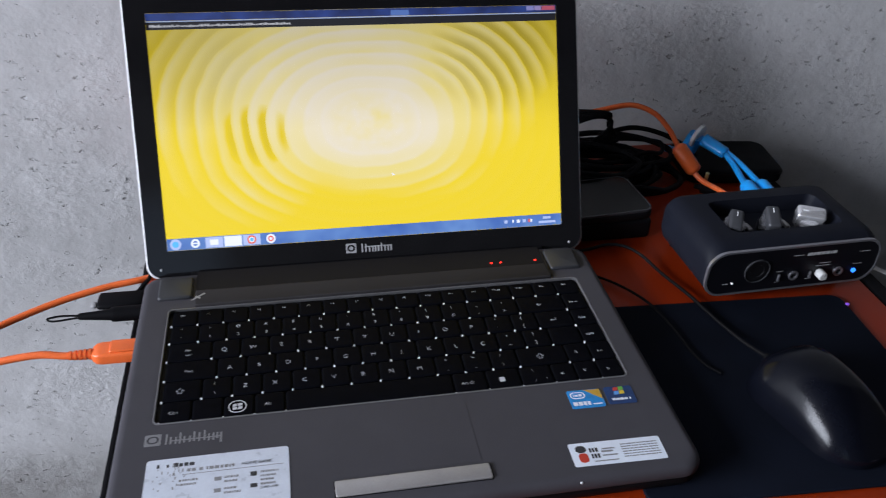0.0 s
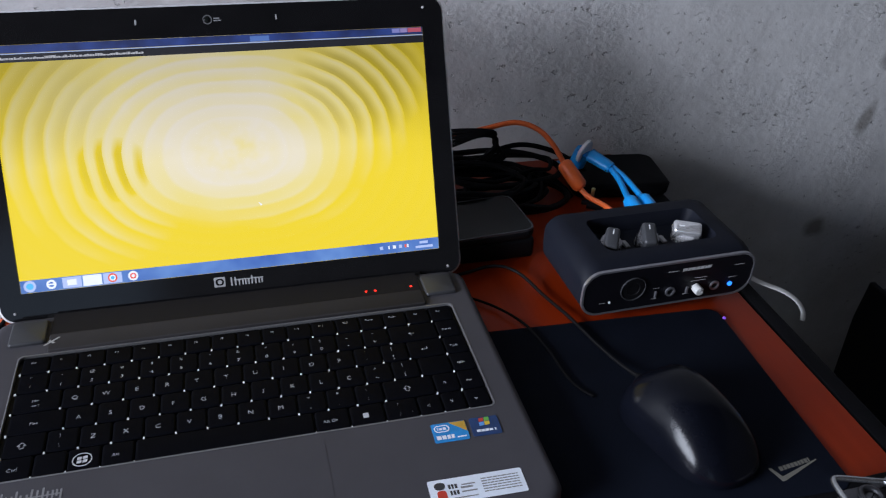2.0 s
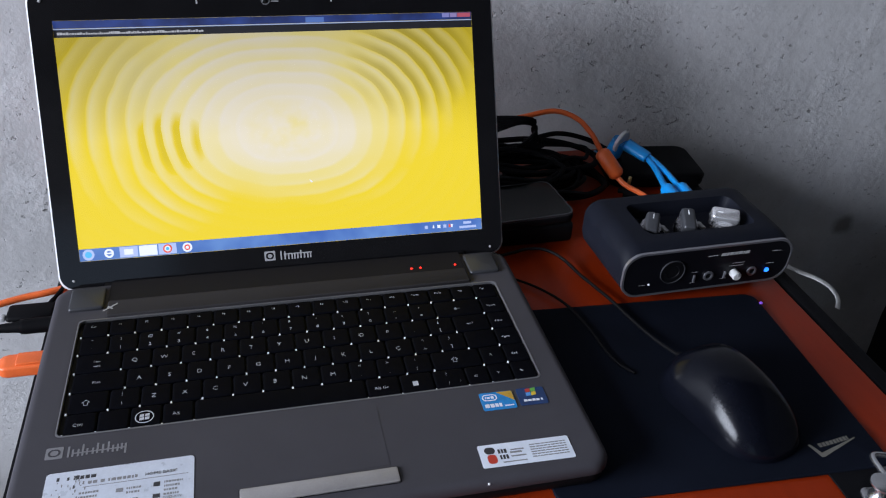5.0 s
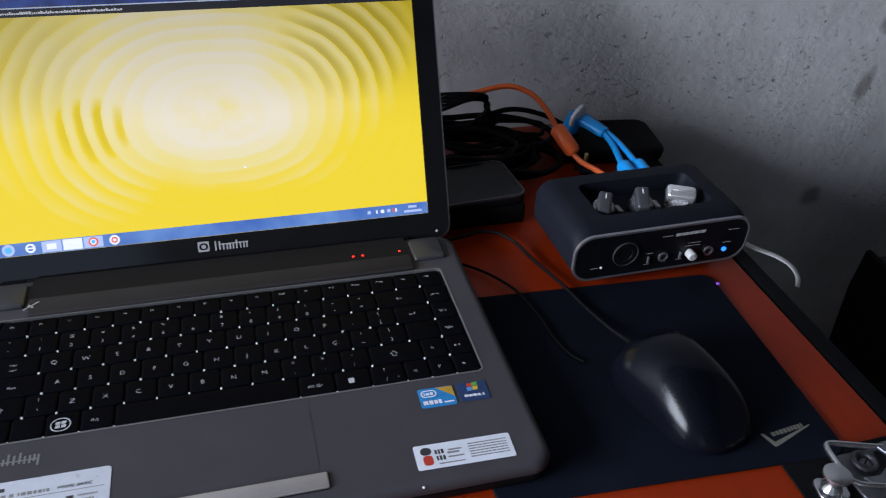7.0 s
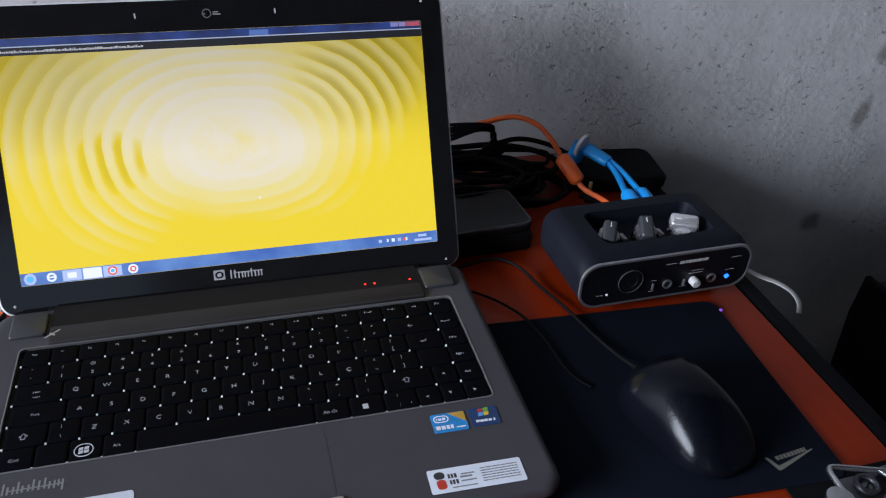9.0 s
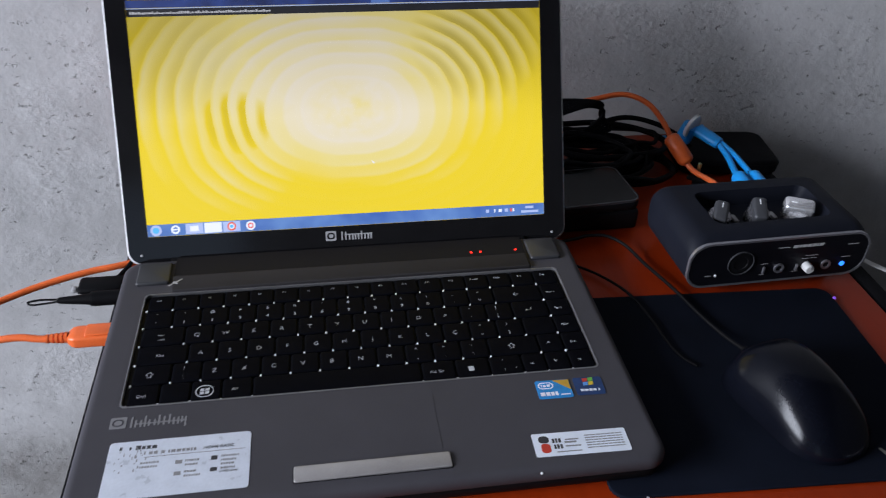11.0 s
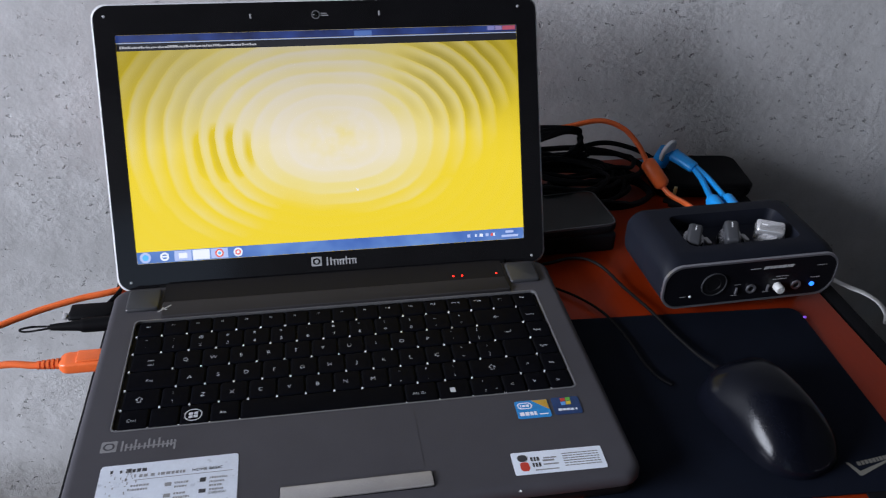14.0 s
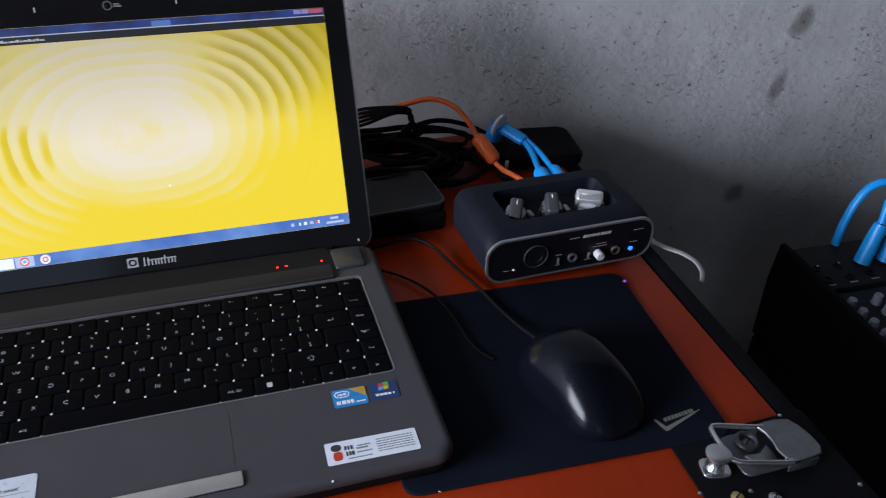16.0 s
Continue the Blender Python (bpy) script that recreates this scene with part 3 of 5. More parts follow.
def key_mesh(w, h):
    k = (round(w, 5), round(h, 5))
    if k not in key_meshes:
        pts = ring_points(-w / 2, -h / 2, w / 2, h / 2, 0.0016, 2)
        bm = loft([[(x, y, -0.003) for x, y in pts], [(x, y, -0.0006) for x, y in inset(pts, 0.0002)], [(x, y, -0.0001) for x, y in inset(pts, 0.0007)], [(x, y, 0) for x, y in inset(pts, 0.0014)]])
        bmesh.ops.recalc_face_normals(bm, faces=bm.faces[:])
        me = bpy.data.meshes.new("key")
        bm.to_mesh(me)
        bm.free()
        key_meshes[k] = me
    return key_meshes[k]


legend_meshes = {}


def legend(text, size):
    if (text, size) not in legend_meshes:
        legend_meshes[text, size] = letters(text, size)
    return legend_meshes[text, size]


KEY_X, ROW_Y = -0.1480, (0.0812, 0.0995, 0.1180, 0.1365, 0.1550, 0.1738, 0.1910)
LETTER, SMALL = 0.0050, 0.0026


def one(text, size=LETTER, dx=-0.0014, dy=-0.0012):
    return [(text, size, dx, dy)]


def pair(low, high):
    """A key with one sign over another."""
    return [(low, 0.0044, -0.0016, -0.0048), (high, 0.0036, -0.0018, 0.0040)]


rows = [
    (5, [(17.55, one(t, SMALL, -0.0016, 0.0024)) for t in ("Esc", "F1", "F2", "F3", "F4", "F5", "F6", "F7", "F8", "F9", "F10", "F11", "F12", "Pause", "PrtSc", "Ins", "Del")]),
    (4, [(18.95, pair("'", '"'))] + [(18.95, pair(a, b_)) for a, b_ in zip("1234567890-=", "!@#$%\u00a8&*()_+")] + [(35.6, one("\u2190", 0.0060)), (17.0, one("Home", SMALL))]),
    (3, [(28.8, [("\u21e4", 0.0052, -0.0010, 0.0006), ("\u21e5", 0.0052, -0.0010, -0.0040)])] + [(18.95, one(t)) for t in "QWERTYUIOP"] + [(18.95, pair("\u00b4", "`")), (18.95, pair("[", "{")), (26.5, one("\u21b5", 0.0056)), (17.0, one("PgUp", SMALL))]),
    (2, [(32.8, one("Fixa", 0.0032))] + [(18.95, one(t)) for t in "ASDFGHJKL\u00c7"] + [(18.95, pair("~", "^")), (18.95, pair("]", "}")), (22.5, []), (17.0, one("PgDn", SMALL))]),
    (1, [(24.2, one("\u21e7", 0.0068)), (18.85, pair("\\", "|"))] + [(18.85, one(t)) for t in "ZXCVBNM"] + [(18.85, pair(",", "<")), (18.85, pair(".", ">")), (18.85, pair(";", ":")), (34.6, one("\u21e7", 0.0068)), (17.0, one("\u02c4", 0.0068)), (17.0, one("End", SMALL))]),
    (0, [(19.0, one("Ctrl", 0.0036)), (19.0, []), (19.0, "win"), (19.0, one("Alt", 0.0036)), (107.8, []), (22.4, one("Alt Gr", 0.0036)), (22.6, "menu"), (22.2, pair("/", "?") + [("\u00b0", 0.0044, 0.0062, -0.0050)]), (16.0, one("<")), (16.0, one("\u02c5", 0.0068)), (16.5, one(">"))]),
]
studs = bmesh.new()
for row, keys in rows:
    x, h = KEY_X, ROW_Y[row + 1] - ROW_Y[row]
    y = ROW_Y[row] + h / 2
    for w, signs in keys:
        w = w / 1000
        M = pose(x + w / 2, y, DZ - 0.0004)
        key = part_mesh("key", key_mesh(w - 0.0005, h - 0.0005), KEY, laptop, M=M)
        if signs == "win":
            disc = frame_plate(ring_points(-0.0056, -0.0052, 0.0056, 0.0052, 0.0051, 6), ring_points(-0.0050, -0.0046, 0.0050, 0.0046, 0.0045, 6), 0, 0.0001)
            for qx, qy in ((-0.0016, -0.0015), (0.0016, -0.0013), (-0.0016, 0.0012), (0.0016, 0.0015)):
                slab([(qx - 0.0013, qy - 0.0012), (qx + 0.0012, qy - 0.001), (qx + 0.0014, qy + 0.0012), (qx - 0.0011, qy + 0.001)], 0, 0.0001, bm=disc)
            part("legend", disc, LEGEND, key, "white window mark in a ring", M @ pose(-0.0010, -0.0010, 0.00005), False)
        elif signs == "menu":
            part("legend", slab(ring_points(-0.0018, -0.0021, 0.0018, 0.0021, 0.0003, 2), 0, 0.0001), LEGEND, key, "white menu mark", M @ pose(-0.0012, -0.0010, 0.00005), False)
        else:
            for text, size, dx, dy in signs:
                part_mesh("legend", legend(text, size), LEGEND, key, "white printed sign", M @ pose(dx, dy, 0.00012), False)
        # bright plate showing where the rounded key corners meet
        sx, sy = x, ROW_Y[row]
        slab([(sx + 0.0006 * math.cos(a), sy + 0.0010 * math.sin(a)) for a in (math.pi * k / 4 for k in range(8))], DZ - 0.0012, DZ - 0.0003, bm=studs)
        x += w
part("plate_gap", studs, PLATE, laptop, "bright plate showing between the key corners", smooth=False)

# printed marks and stickers on the deck
bm = slab(ring_points(-0.1545, 0.0632, -0.1450, 0.0722, 0.0008, 2), 0, 0.00012)
part("maker_mark", bm, DULL_PRINT, laptop, "pale square maker's mark", pose(0, 0, DZ + 0.00004), False)
part("maker_mark_eye", frame_plate(ring_points(-0.1532, 0.0648, -0.1463, 0.0706, 0.0028, 4), ring_points(-0.1520, 0.0657, -0.1475, 0.0697, 0.0019, 4), 0.0001, 0.0002), DECK, laptop, M=pose(0, 0, DZ + 0.00006), smooth=False)
for a, low, hgt in ((-0.1420, 0, 0.0085), (-0.1396, 0, 0.0058), (-0.1366, 0, 0.0056), (-0.1342, 0, 0.0088), (-0.1318, 0.0004, 0.0050), (-0.1286, 0.0004, 0.0050), (-0.1262, 0.0006, 0.0080), (-0.1232, 0.0002, 0.0070), (-0.1202, 0.0006, 0.0080), (-0.1176, 0, 0.0055), (-0.1150, 0, 0.0058), (-0.1128, 0.0010, 0.0050), (-0.1106, -0.0022, 0.0080)):
    part("mark_bar", slab(ring_points(a - 0.0005, 0.0632 + low, a + 0.0006, 0.0632 + low + hgt, 0.0003, 2), 0, 0.00012), DULL_PRINT, laptop, M=pose(0, 0, DZ + 0.00004), smooth=False)
part("mark_line", slab(ring_points(-0.1400, 0.0655, -0.1110, 0.0663, 0.0003, 2), 0, 0.0001), DULL_PRINT, laptop, M=pose(0, 0, DZ + 0.00004), smooth=False)

label_plate = part("spec_label", slab(ring_points(-0.1514, 0.0103, -0.0713, 0.0519, 0.0022, 3), 0, 0.0002), PAPER_WORN, laptop, "worn silver-white specification label", pose(0, 0, DZ + 0.00005), False)


def bars(name, parent, material, items, z, M=Matrix()):
    """Printed lines too small to read, as plain bars."""
    bm = bmesh.new()
    for a, b_, c, d in items:
        slab([(a, b_), (c, b_), (c, d), (a, d)], 0, 0.00006, bm=bm)
    return part(name, bm, material, parent, M=M @ pose(0, 0, z), smooth=False)


bars("print_title", label_plate, INK, [(-0.1365, 0.0452, -0.1335, 0.0482), (-0.1330, 0.0452, -0.1310, 0.0476), (-0.1303, 0.0452, -0.1280, 0.0478), (-0.1274, 0.0452, -0.1246, 0.0476), (-0.1455, 0.0455, -0.1440, 0.0480), (-0.1400, 0.0453, -0.1388, 0.0475)], DZ + 0.00026)
rnd = random.Random(5)
items, px = [], -0.1285
while px < -0.1005:
    w = rnd.uniform(0.0010, 0.0026)
    items.append((px, 0.0409, px + w, 0.0430))
    px += w + (0.0006 if rnd.random() < 0.75 else 0.0018)
items.append((-0.1310, 0.0388, -0.0745, 0.0392))
bars("small_print", label_plate, INK_GREY, items, DZ + 0.00026)
part_mesh("printed_text", letters("HOME BASIC", 0.0031), INK, label_plate, "dark printed words", pose(-0.0893, 0.0420, DZ + 0.00036), False)
part_mesh("printed_text", letters("DVD-RW", 0.0025), INK_GREY, label_plate, "grey printed words", pose(-0.0828, 0.0232, DZ + 0.00036), False)
bars("small_print", label_plate, INK_GREY, [(-0.1130, 0.0318, -0.1092, 0.0345), (-0.1130, 0.0235, -0.1092, 0.0262)], DZ + 0.00026)
bars("small_print", label_plate, INK, [(-0.0932, 0.0322, -0.0896, 0.0354), (-0.0932, 0.0240, -0.0893, 0.0268)], DZ + 0.00026)
items = []
for bx, by in ((-0.1075, 0.033), (-0.0875, 0.034), (-0.1075, 0.025), (-0.0875, 0.0282), (-0.1325, 0.034)):
    for k in range(2):
        px = bx
        while px < bx + rnd.uniform(0.006, 0.011):
            w = rnd.uniform(0.0006, 0.0015)
            items.append((px, by - 0.003 * k, px + w, by - 0.003 * k + 0.0014))
            px += w + 0.0004
bars("print_small", label_plate, INK_GREY, items, DZ + 0.00026)
scr = []
for k in range(26):
    a, c = rnd.uniform(-0.147, -0.129), rnd.uniform(0.028, 0.047)
    scr.append((a, c, a + rnd.uniform(0.0003, 0.0009), c + rnd.uniform(0.0006, 0.0024)))
bars("scuff", label_plate, INK_GREY, scr, DZ + 0.00027)

info = part("notice_sticker", slab(ring_points(-0.0288, -0.0088, 0.0288, 0.0088, 0.0012, 3), 0, 0.0002), PAPER, laptop, "white notice sticker with small print", pose(0.1218, 0.0185, DZ + 0.00005, 0, 0, -1.3), False)
MI = WORLD[info]
items = []
for k in range(6):
    px = 0.003
    while px < 0.0258:
        w = rnd.uniform(0.0012, 0.0035)
        items.append((px, 0.0046 - 0.0019 * k, min(px + w, 0.026), 0.0046 - 0.0019 * k + 0.0008))
        px += w + 0.0004
bars("small_print", info, INK_GREY, items, 0.00022, MI)
bars("small_print", info, INK, [(-0.0172, 0.001, -0.0158, 0.0042), (-0.0152, 0.001, -0.0140, 0.0042), (-0.0134, 0.001, -0.0118, 0.0042), (-0.0168, -0.0036, -0.0156, -0.0004), (-0.0150, -0.0036, -0.0136, -0.0004), (-0.0130, -0.0036, -0.0116, -0.0004)], 0.00022, MI)
bars("small_print", info, INK_GREY, [(-0.0100, -0.0026, -0.0006, -0.0016), (-0.0100, 0.0002, -0.0026, 0.0016), (-0.0092, 0.0024, -0.001, 0.0034), (-0.0160, -0.0064, -0.001, -0.0056)], 0.00022, MI)

part("red_shape", slab(ring_points(-0.0246, -0.0062, -0.0190, 0.0008, 0.002, 3), 0, 0.00008), RED_INK, info, "plain red shape", MI @ pose(0, 0, 0.0002), False)
part("dark_shape", slab(ring_points(-0.0254, 0.0012, -0.0188, 0.0066, 0.0025, 3), 0, 0.00008), INK, info, "plain dark shape", MI @ pose(0, 0, 0.0002), False)

chip = part("processor_sticker", slab(ring_points(-0.0112, -0.0080, 0.0112, 0.0080, 0.0015, 3), 0, 0.0003, 0.0001), BLUE_STICK, laptop, "blue processor sticker with an ochre corner", pose(0.1172, 0.0635, DZ + 0.00005, 0, 0, -1), False)
MC = WORLD[chip]
part("ochre_corner", slab([(0.0005, 0.0076), (0.0109, 0.0076), (0.0109, -0.0012)], 0, 0.0001), OCHRE, chip, M=MC @ pose(0, 0, 0.0003), smooth=False)
part("swoosh_ring", frame_plate(ring_points(-0.0098, 0.0004, 0.0002, 0.0062, 0.0028, 5), ring_points(-0.0090, 0.0011, -0.0006, 0.0055, 0.0021, 5), 0, 0.0001), PAPER, chip, M=MC @ pose(0, 0, 0.0003), smooth=False)
bars("small_print", chip, PAPER, [(-0.0078, 0.0022, -0.0072, 0.0044), (-0.0066, 0.0022, -0.0046, 0.0040), (-0.0040, 0.0022, -0.0020, 0.0044), (-0.0095, -0.0056, -0.0066, -0.0024), (-0.0060, -0.0056, -0.0034, -0.0024), (-0.0028, -0.0056, -0.0006, -0.0024), (0.0000, -0.0056, 0.0018, -0.0024), (0.0035, -0.0056, 0.0095, -0.0046)], 0.00031, MC)
winstk = part("system_sticker", slab(ring_points(-0.0094, -0.0078, 0.0094, 0.0078, 0.0015, 3), 0, 0.0003, 0.0001), NAVY_STICK, laptop, "navy system sticker with four coloured panes", pose(0.1404, 0.0638, DZ + 0.00005, 0, 0, -2), False)
MW = WORLD[winstk]
for qx, qy, mt in ((-0.0034, 0.0036, RED_INK), (0.0002, 0.0040, GREEN_INK), (-0.0037, 0.0002, SKY_INK), (-0.0001, 0.0005, YELLOW_INK)):
    part("pane_mark", slab([(qx, qy), (qx + 0.0033, qy + 0.0004), (qx + 0.0036, qy + 0.0034), (qx + 0.0003, qy + 0.0031)], 0, 0.0001), mt, winstk, M=MW @ pose(0, 0, 0.0003), smooth=False)
bars("small_print", winstk, PAPER, [(-0.0064, -0.0046, -0.0040, -0.0026), (-0.0036, -0.0046, -0.0012, -0.0028), (-0.0008, -0.0046, 0.0014, -0.0026), (0.0018, -0.0046, 0.0040, -0.0028), (0.0052, -0.0046, 0.0062, -0.0026)], 0.00031, MW)
part("front_light", lathe([(0.0008, 0), (0.0008, 0.0005), (0.0003, 0.0008)], 8), WHITE, laptop, "tiny white front light", pose(0.0935, 0.0008, DZ - 0.0022, 60))

# lid
ML = pose(0, 0.2483, 0.7937, 63.77)
S0, S1 = -0.0215, 0.1968
lid_shape = ring_points(-0.1705, S0, 0.1735, S1, 0.011, 8)
lid = part("lid", slab(lid_shape, -0.0085, -0.0004, 0.003), SILVER, laptop, "silver lid shell", ML)
trim = [[(x, y, z) for x, y in inset(lid_shape, d)] for d, z in ((0.0006, -0.0050), (-0.0010, -0.0050), (-0.0010, -0.0016), (-0.0004, 0.0002), (0.0006, 0.0013), (0.0006, -0.0050))]
part("lid_trim", loft(trim, caps=False), SILVER, laptop, "thin bright silver lid edge", ML)
hole = ring_points(-0.1549, -0.0006, 0.1566, 0.1744, 0.0008, 8)
part("bezel", frame_plate(inset(lid_shape, 0.0007), hole, -0.0008, 0.0014), PIANO, laptop, "glossy black screen bezel", ML)
part("screen", slab([(-0.1552, -0.0008), (0.1569, -0.0008), (0.1569, 0.1748), (-0.1552, 0.1748)], -0.0006, 0.0002), SCREEN, laptop, "lit screen with cream and yellow ripples", ML, False)
for bx, by in ((-0.1605, -0.0145), (0.1625, -0.0155), (-0.1615, 0.1882), (0.1580, 0.1888)):
    part("bumper", lathe([(0.0011, 0), (0.0011, 0.0006), (0.0006, 0.0010)], 10), PALE, laptop, "small pale rubber bumper", ML @ pose(bx, by, 0.0013))
for bx in (-0.0540, 0.0454):
    part("microphone_slot", slab(ring_points(-0.0006, -0.0019, 0.0006, 0.0019, 0.0006, 3), 0, 0.0003), PALE, laptop, "small bright microphone slot", ML @ pose(bx, 0.1860, 0.0014))
camera_ring = part("webcam", frame_plate(ring_points(-0.0034, -0.0034, 0.0034, 0.0034, 0.0034, 6), ring_points(-0.0026, -0.0026, 0.0026, 0.0026, 0.0026, 6), 0, 0.0006), SILVER_DARK, laptop, "small webcam in the bezel", ML @ pose(-0.0040, 0.1860, 0.0012))
part("webcam_lens", lathe([(0.0024, 0), (0.0018, 0.0005), (0.0006, 0.0008)], 14), GLASS_BLACK, camera_ring, M=ML @ pose(-0.0040, 0.1860, 0.0013))
bars("webcam_print", camera_ring, INK_GREY, [(0.0042, -0.0012, 0.0098, -0.0003), (0.0042, 0.0004, 0.0085, 0.0012)], 0.0003, ML @ pose(-0.0040, 0.1860, 0.0012))
part("maker_mark", slab(ring_points(-0.0207, -0.0118, -0.0124, -0.0042, 0.0007, 2), 0, 0.0001), PALE, laptop, "pale square maker's mark", ML @ pose(0, 0, 0.0015), False)
part("maker_mark_eye", frame_plate(ring_points(-0.0196, -0.0106, -0.0135, -0.0054, 0.0025, 4), ring_points(-0.0183, -0.0096, -0.0148, -0.0064, 0.0015, 4), 0.0001, 0.0002), PIANO, laptop, M=ML @ pose(0, 0, 0.0015), smooth=False)
for a, hgt in ((-0.0079, 0.0070), (-0.0050, 0.0066), (-0.0022, 0.0048), (0.0005, 0.0046), (0.0026, 0.0048), (0.0049, 0.0048), (0.0074, 0.0066), (0.0101, 0.0048), (0.0127, 0.0046), (0.0149, 0.0048)):
    part("mark_bar", slab(ring_points(a - 0.0005, -0.0118, a + 0.0006, -0.0118 + hgt, 0.0003, 2), 0, 0.0001), PALE, laptop, M=ML @ pose(0, 0, 0.0015), smooth=False)
part("mark_line", slab(ring_points(-0.0060, -0.0079, 0.0160, -0.0071, 0.0003, 2), 0, 0.00008), PALE, laptop, M=ML @ pose(0, 0, 0.0015), smooth=False)
part("lid_lip", block((-0.1340, S0 - 0.0004, 0.0010), (0.1340, S0 + 0.0020, 0.0026), 0.0005), HINGE, laptop, "grey lower lip of the lid", ML)

# what the screen shows besides the ripples
TITLE = bar_material("title strip", ((0.004, 0.008, 0.05), (0.02, 0.05, 0.24)), 30)
TASK = bar_material("task strip", ((0.05, 0.13, 0.46), (0.14, 0.28, 0.64)), 22)
NIGHT = bar_material("black strip", ((0.003, 0.003, 0.006), (0.008, 0.008, 0.014)), 30)


def shown(name, a, b_, c, d, material, z, label=""):
    return part(name, slab([(a, b_), (c, b_), (c, d), (a, d)], 0, 0.00008), material, laptop, label, ML @ pose(0, 0, z), False)


shown("title_strip", -0.1548, 0.1688, 0.1565, 0.1743, TITLE, 0.00022, "dark blue title strip on screen")
shown("title_line", -0.1548, 0.1680, 0.1565, 0.1686, glowing("pale line", (0.3, 0.38, 0.6), 0.8), 0.00023)
shown("title_glow", 0.025, 0.1689, 0.039, 0.1730, glowing("sky glow", (0.10, 0.19, 0.50), 0.6), 0.00032)
shown("caption_strip", -0.1548, 0.1625, 0.1565, 0.1681, NIGHT, 0.00022, "black caption strip on screen")
shown("window_button", 0.1325, 0.1706, 0.1385, 0.1738, glowing("lilac button", (0.2, 0.2, 0.45), 0.8), 0.00033)
shown("window_button", 0.1390, 0.1706, 0.1445, 0.1738, glowing("mauve button", (0.25, 0.2, 0.4), 0.8), 0.00033)
shown("close_button", 0.1450, 0.1706, 0.1556, 0.1738, glowing("close red", (0.40, 0.08, 0.12), 0.8), 0.00033)
shown("task_strip", -0.1548, -0.0005, 0.1565, 0.0086, TASK, 0.00022, "blue task strip on screen")
CAP = glowing("caption white", (0.42, 0.42, 0.45), 0.8)
bm, px = bmesh.new(), -0.1525
while px < -0.052:
    w = rnd.uniform(0.0007, 0.0019)
    hh = rnd.choice((0.0010, 0.0013, 0.0018))
    slab([(px, 0.1643), (px + w, 0.1643), (px + w, 0.1643 + hh), (px, 0.1643 + hh)], 0, 0.00006, bm=bm)
    px += w + rnd.uniform(0.0002, 0.0005)
part("caption", bm, CAP, laptop, "tiny white caption bars on screen", ML @ pose(0, 0, 0.00032), False)
GLOW_WHITE, GLOW_BLUE, GLOW_SOFT = glowing("icon white", (0.75, 0.78, 0.9), 0.95), glowing("icon blue", (0.1, 0.45, 0.85), 0.9), glowing("icon tile", (0.42, 0.5, 0.78), 0.9)
ICON_RED, ICON_AMBER = glowing("icon red", (0.75, 0.1, 0.06), 0.9), glowing("icon amber", (0.8, 0.5, 0.08), 0.9)
for a, c, mt in ((-0.1265, -0.1135, GLOW_SOFT), (-0.1125, -0.0995, GLOW_WHITE), (-0.0985, -0.0855, GLOW_SOFT)):
    shown("task_tile", a, 0.0002, c, 0.0080, mt, 0.00032)


def disc(name, cx, cy, r, material, z, hole=0.0):
    if hole:
        bm = frame_plate(ring_points(cx - r, cy - r, cx + r, cy + r, r * 0.99, 5), ring_points(cx - hole, cy - hole, cx + hole, cy + hole, hole * 0.99, 5), 0, 0.00006)
    else:
        bm = slab(ring_points(cx - r, cy - r, cx + r, cy + r, r * 0.99, 5), 0, 0.00006)
    return part(name, bm, material, laptop, M=ML @ pose(0, 0, z), smooth=False)


disc("start_icon", -0.1485, 0.0041, 0.0042, GLOW_SOFT, 0.00032)
disc("start_icon", -0.1485, 0.0041, 0.0024, GLOW_BLUE, 0.0004)
disc("browser_icon", -0.1340, 0.0041, 0.0034, GLOW_WHITE, 0.00032, 0.0019)
shown("browser_icon", -0.1370, 0.0036, -0.1312, 0.0047, GLOW_WHITE, 0.0004)
shown("folder_icon", -0.1232, 0.0020, -0.1168, 0.0062, GLOW_WHITE, 0.0004)
disc("browser_icon", -0.0920, 0.0042, 0.0033, ICON_RED, 0.0004)
disc("browser_icon", -0.0920, 0.0042, 0.0022, GLOW_WHITE, 0.00046)
disc("browser_icon", -0.0920, 0.0042, 0.0013, GLOW_BLUE, 0.00052)
disc("player_icon", -0.0776, 0.0040, 0.0036, GLOW_WHITE, 0.00032)
disc("player_icon", -0.0776, 0.0040, 0.0022, ICON_RED, 0.0004)
disc("player_icon", -0.0776, 0.0040, 0.0012, GLOW_WHITE, 0.00046)
for a, w, mt in ((0.1085, 0.0026, GLOW_SOFT), (0.1152, 0.0012, GLOW_WHITE), (0.1190, 0.0026, GLOW_WHITE), (0.1240, 0.0026, GLOW_SOFT), (0.1285, 0.0016, ICON_RED), (0.1305, 0.0014, GLOW_WHITE)):
    shown("tray_icon", a, 0.0030, a + w, 0.0056, mt, 0.00032)
shown("clock_bar", 0.1410, 0.0048, 0.1478, 0.0068, GLOW_SOFT, 0.00032)
shown("clock_bar", 0.1375, 0.0014, 0.1518, 0.0033, GLOW_SOFT, 0.00032)
bm = slab([(0, 0), (0.0016, -0.0030), (0.0028, -0.0024)], 0, 0.00006)
part("pointer", bm, GLOW_WHITE, laptop, "small white pointer on screen", ML @ pose(0.0185, 0.0500, 0.00032), False)

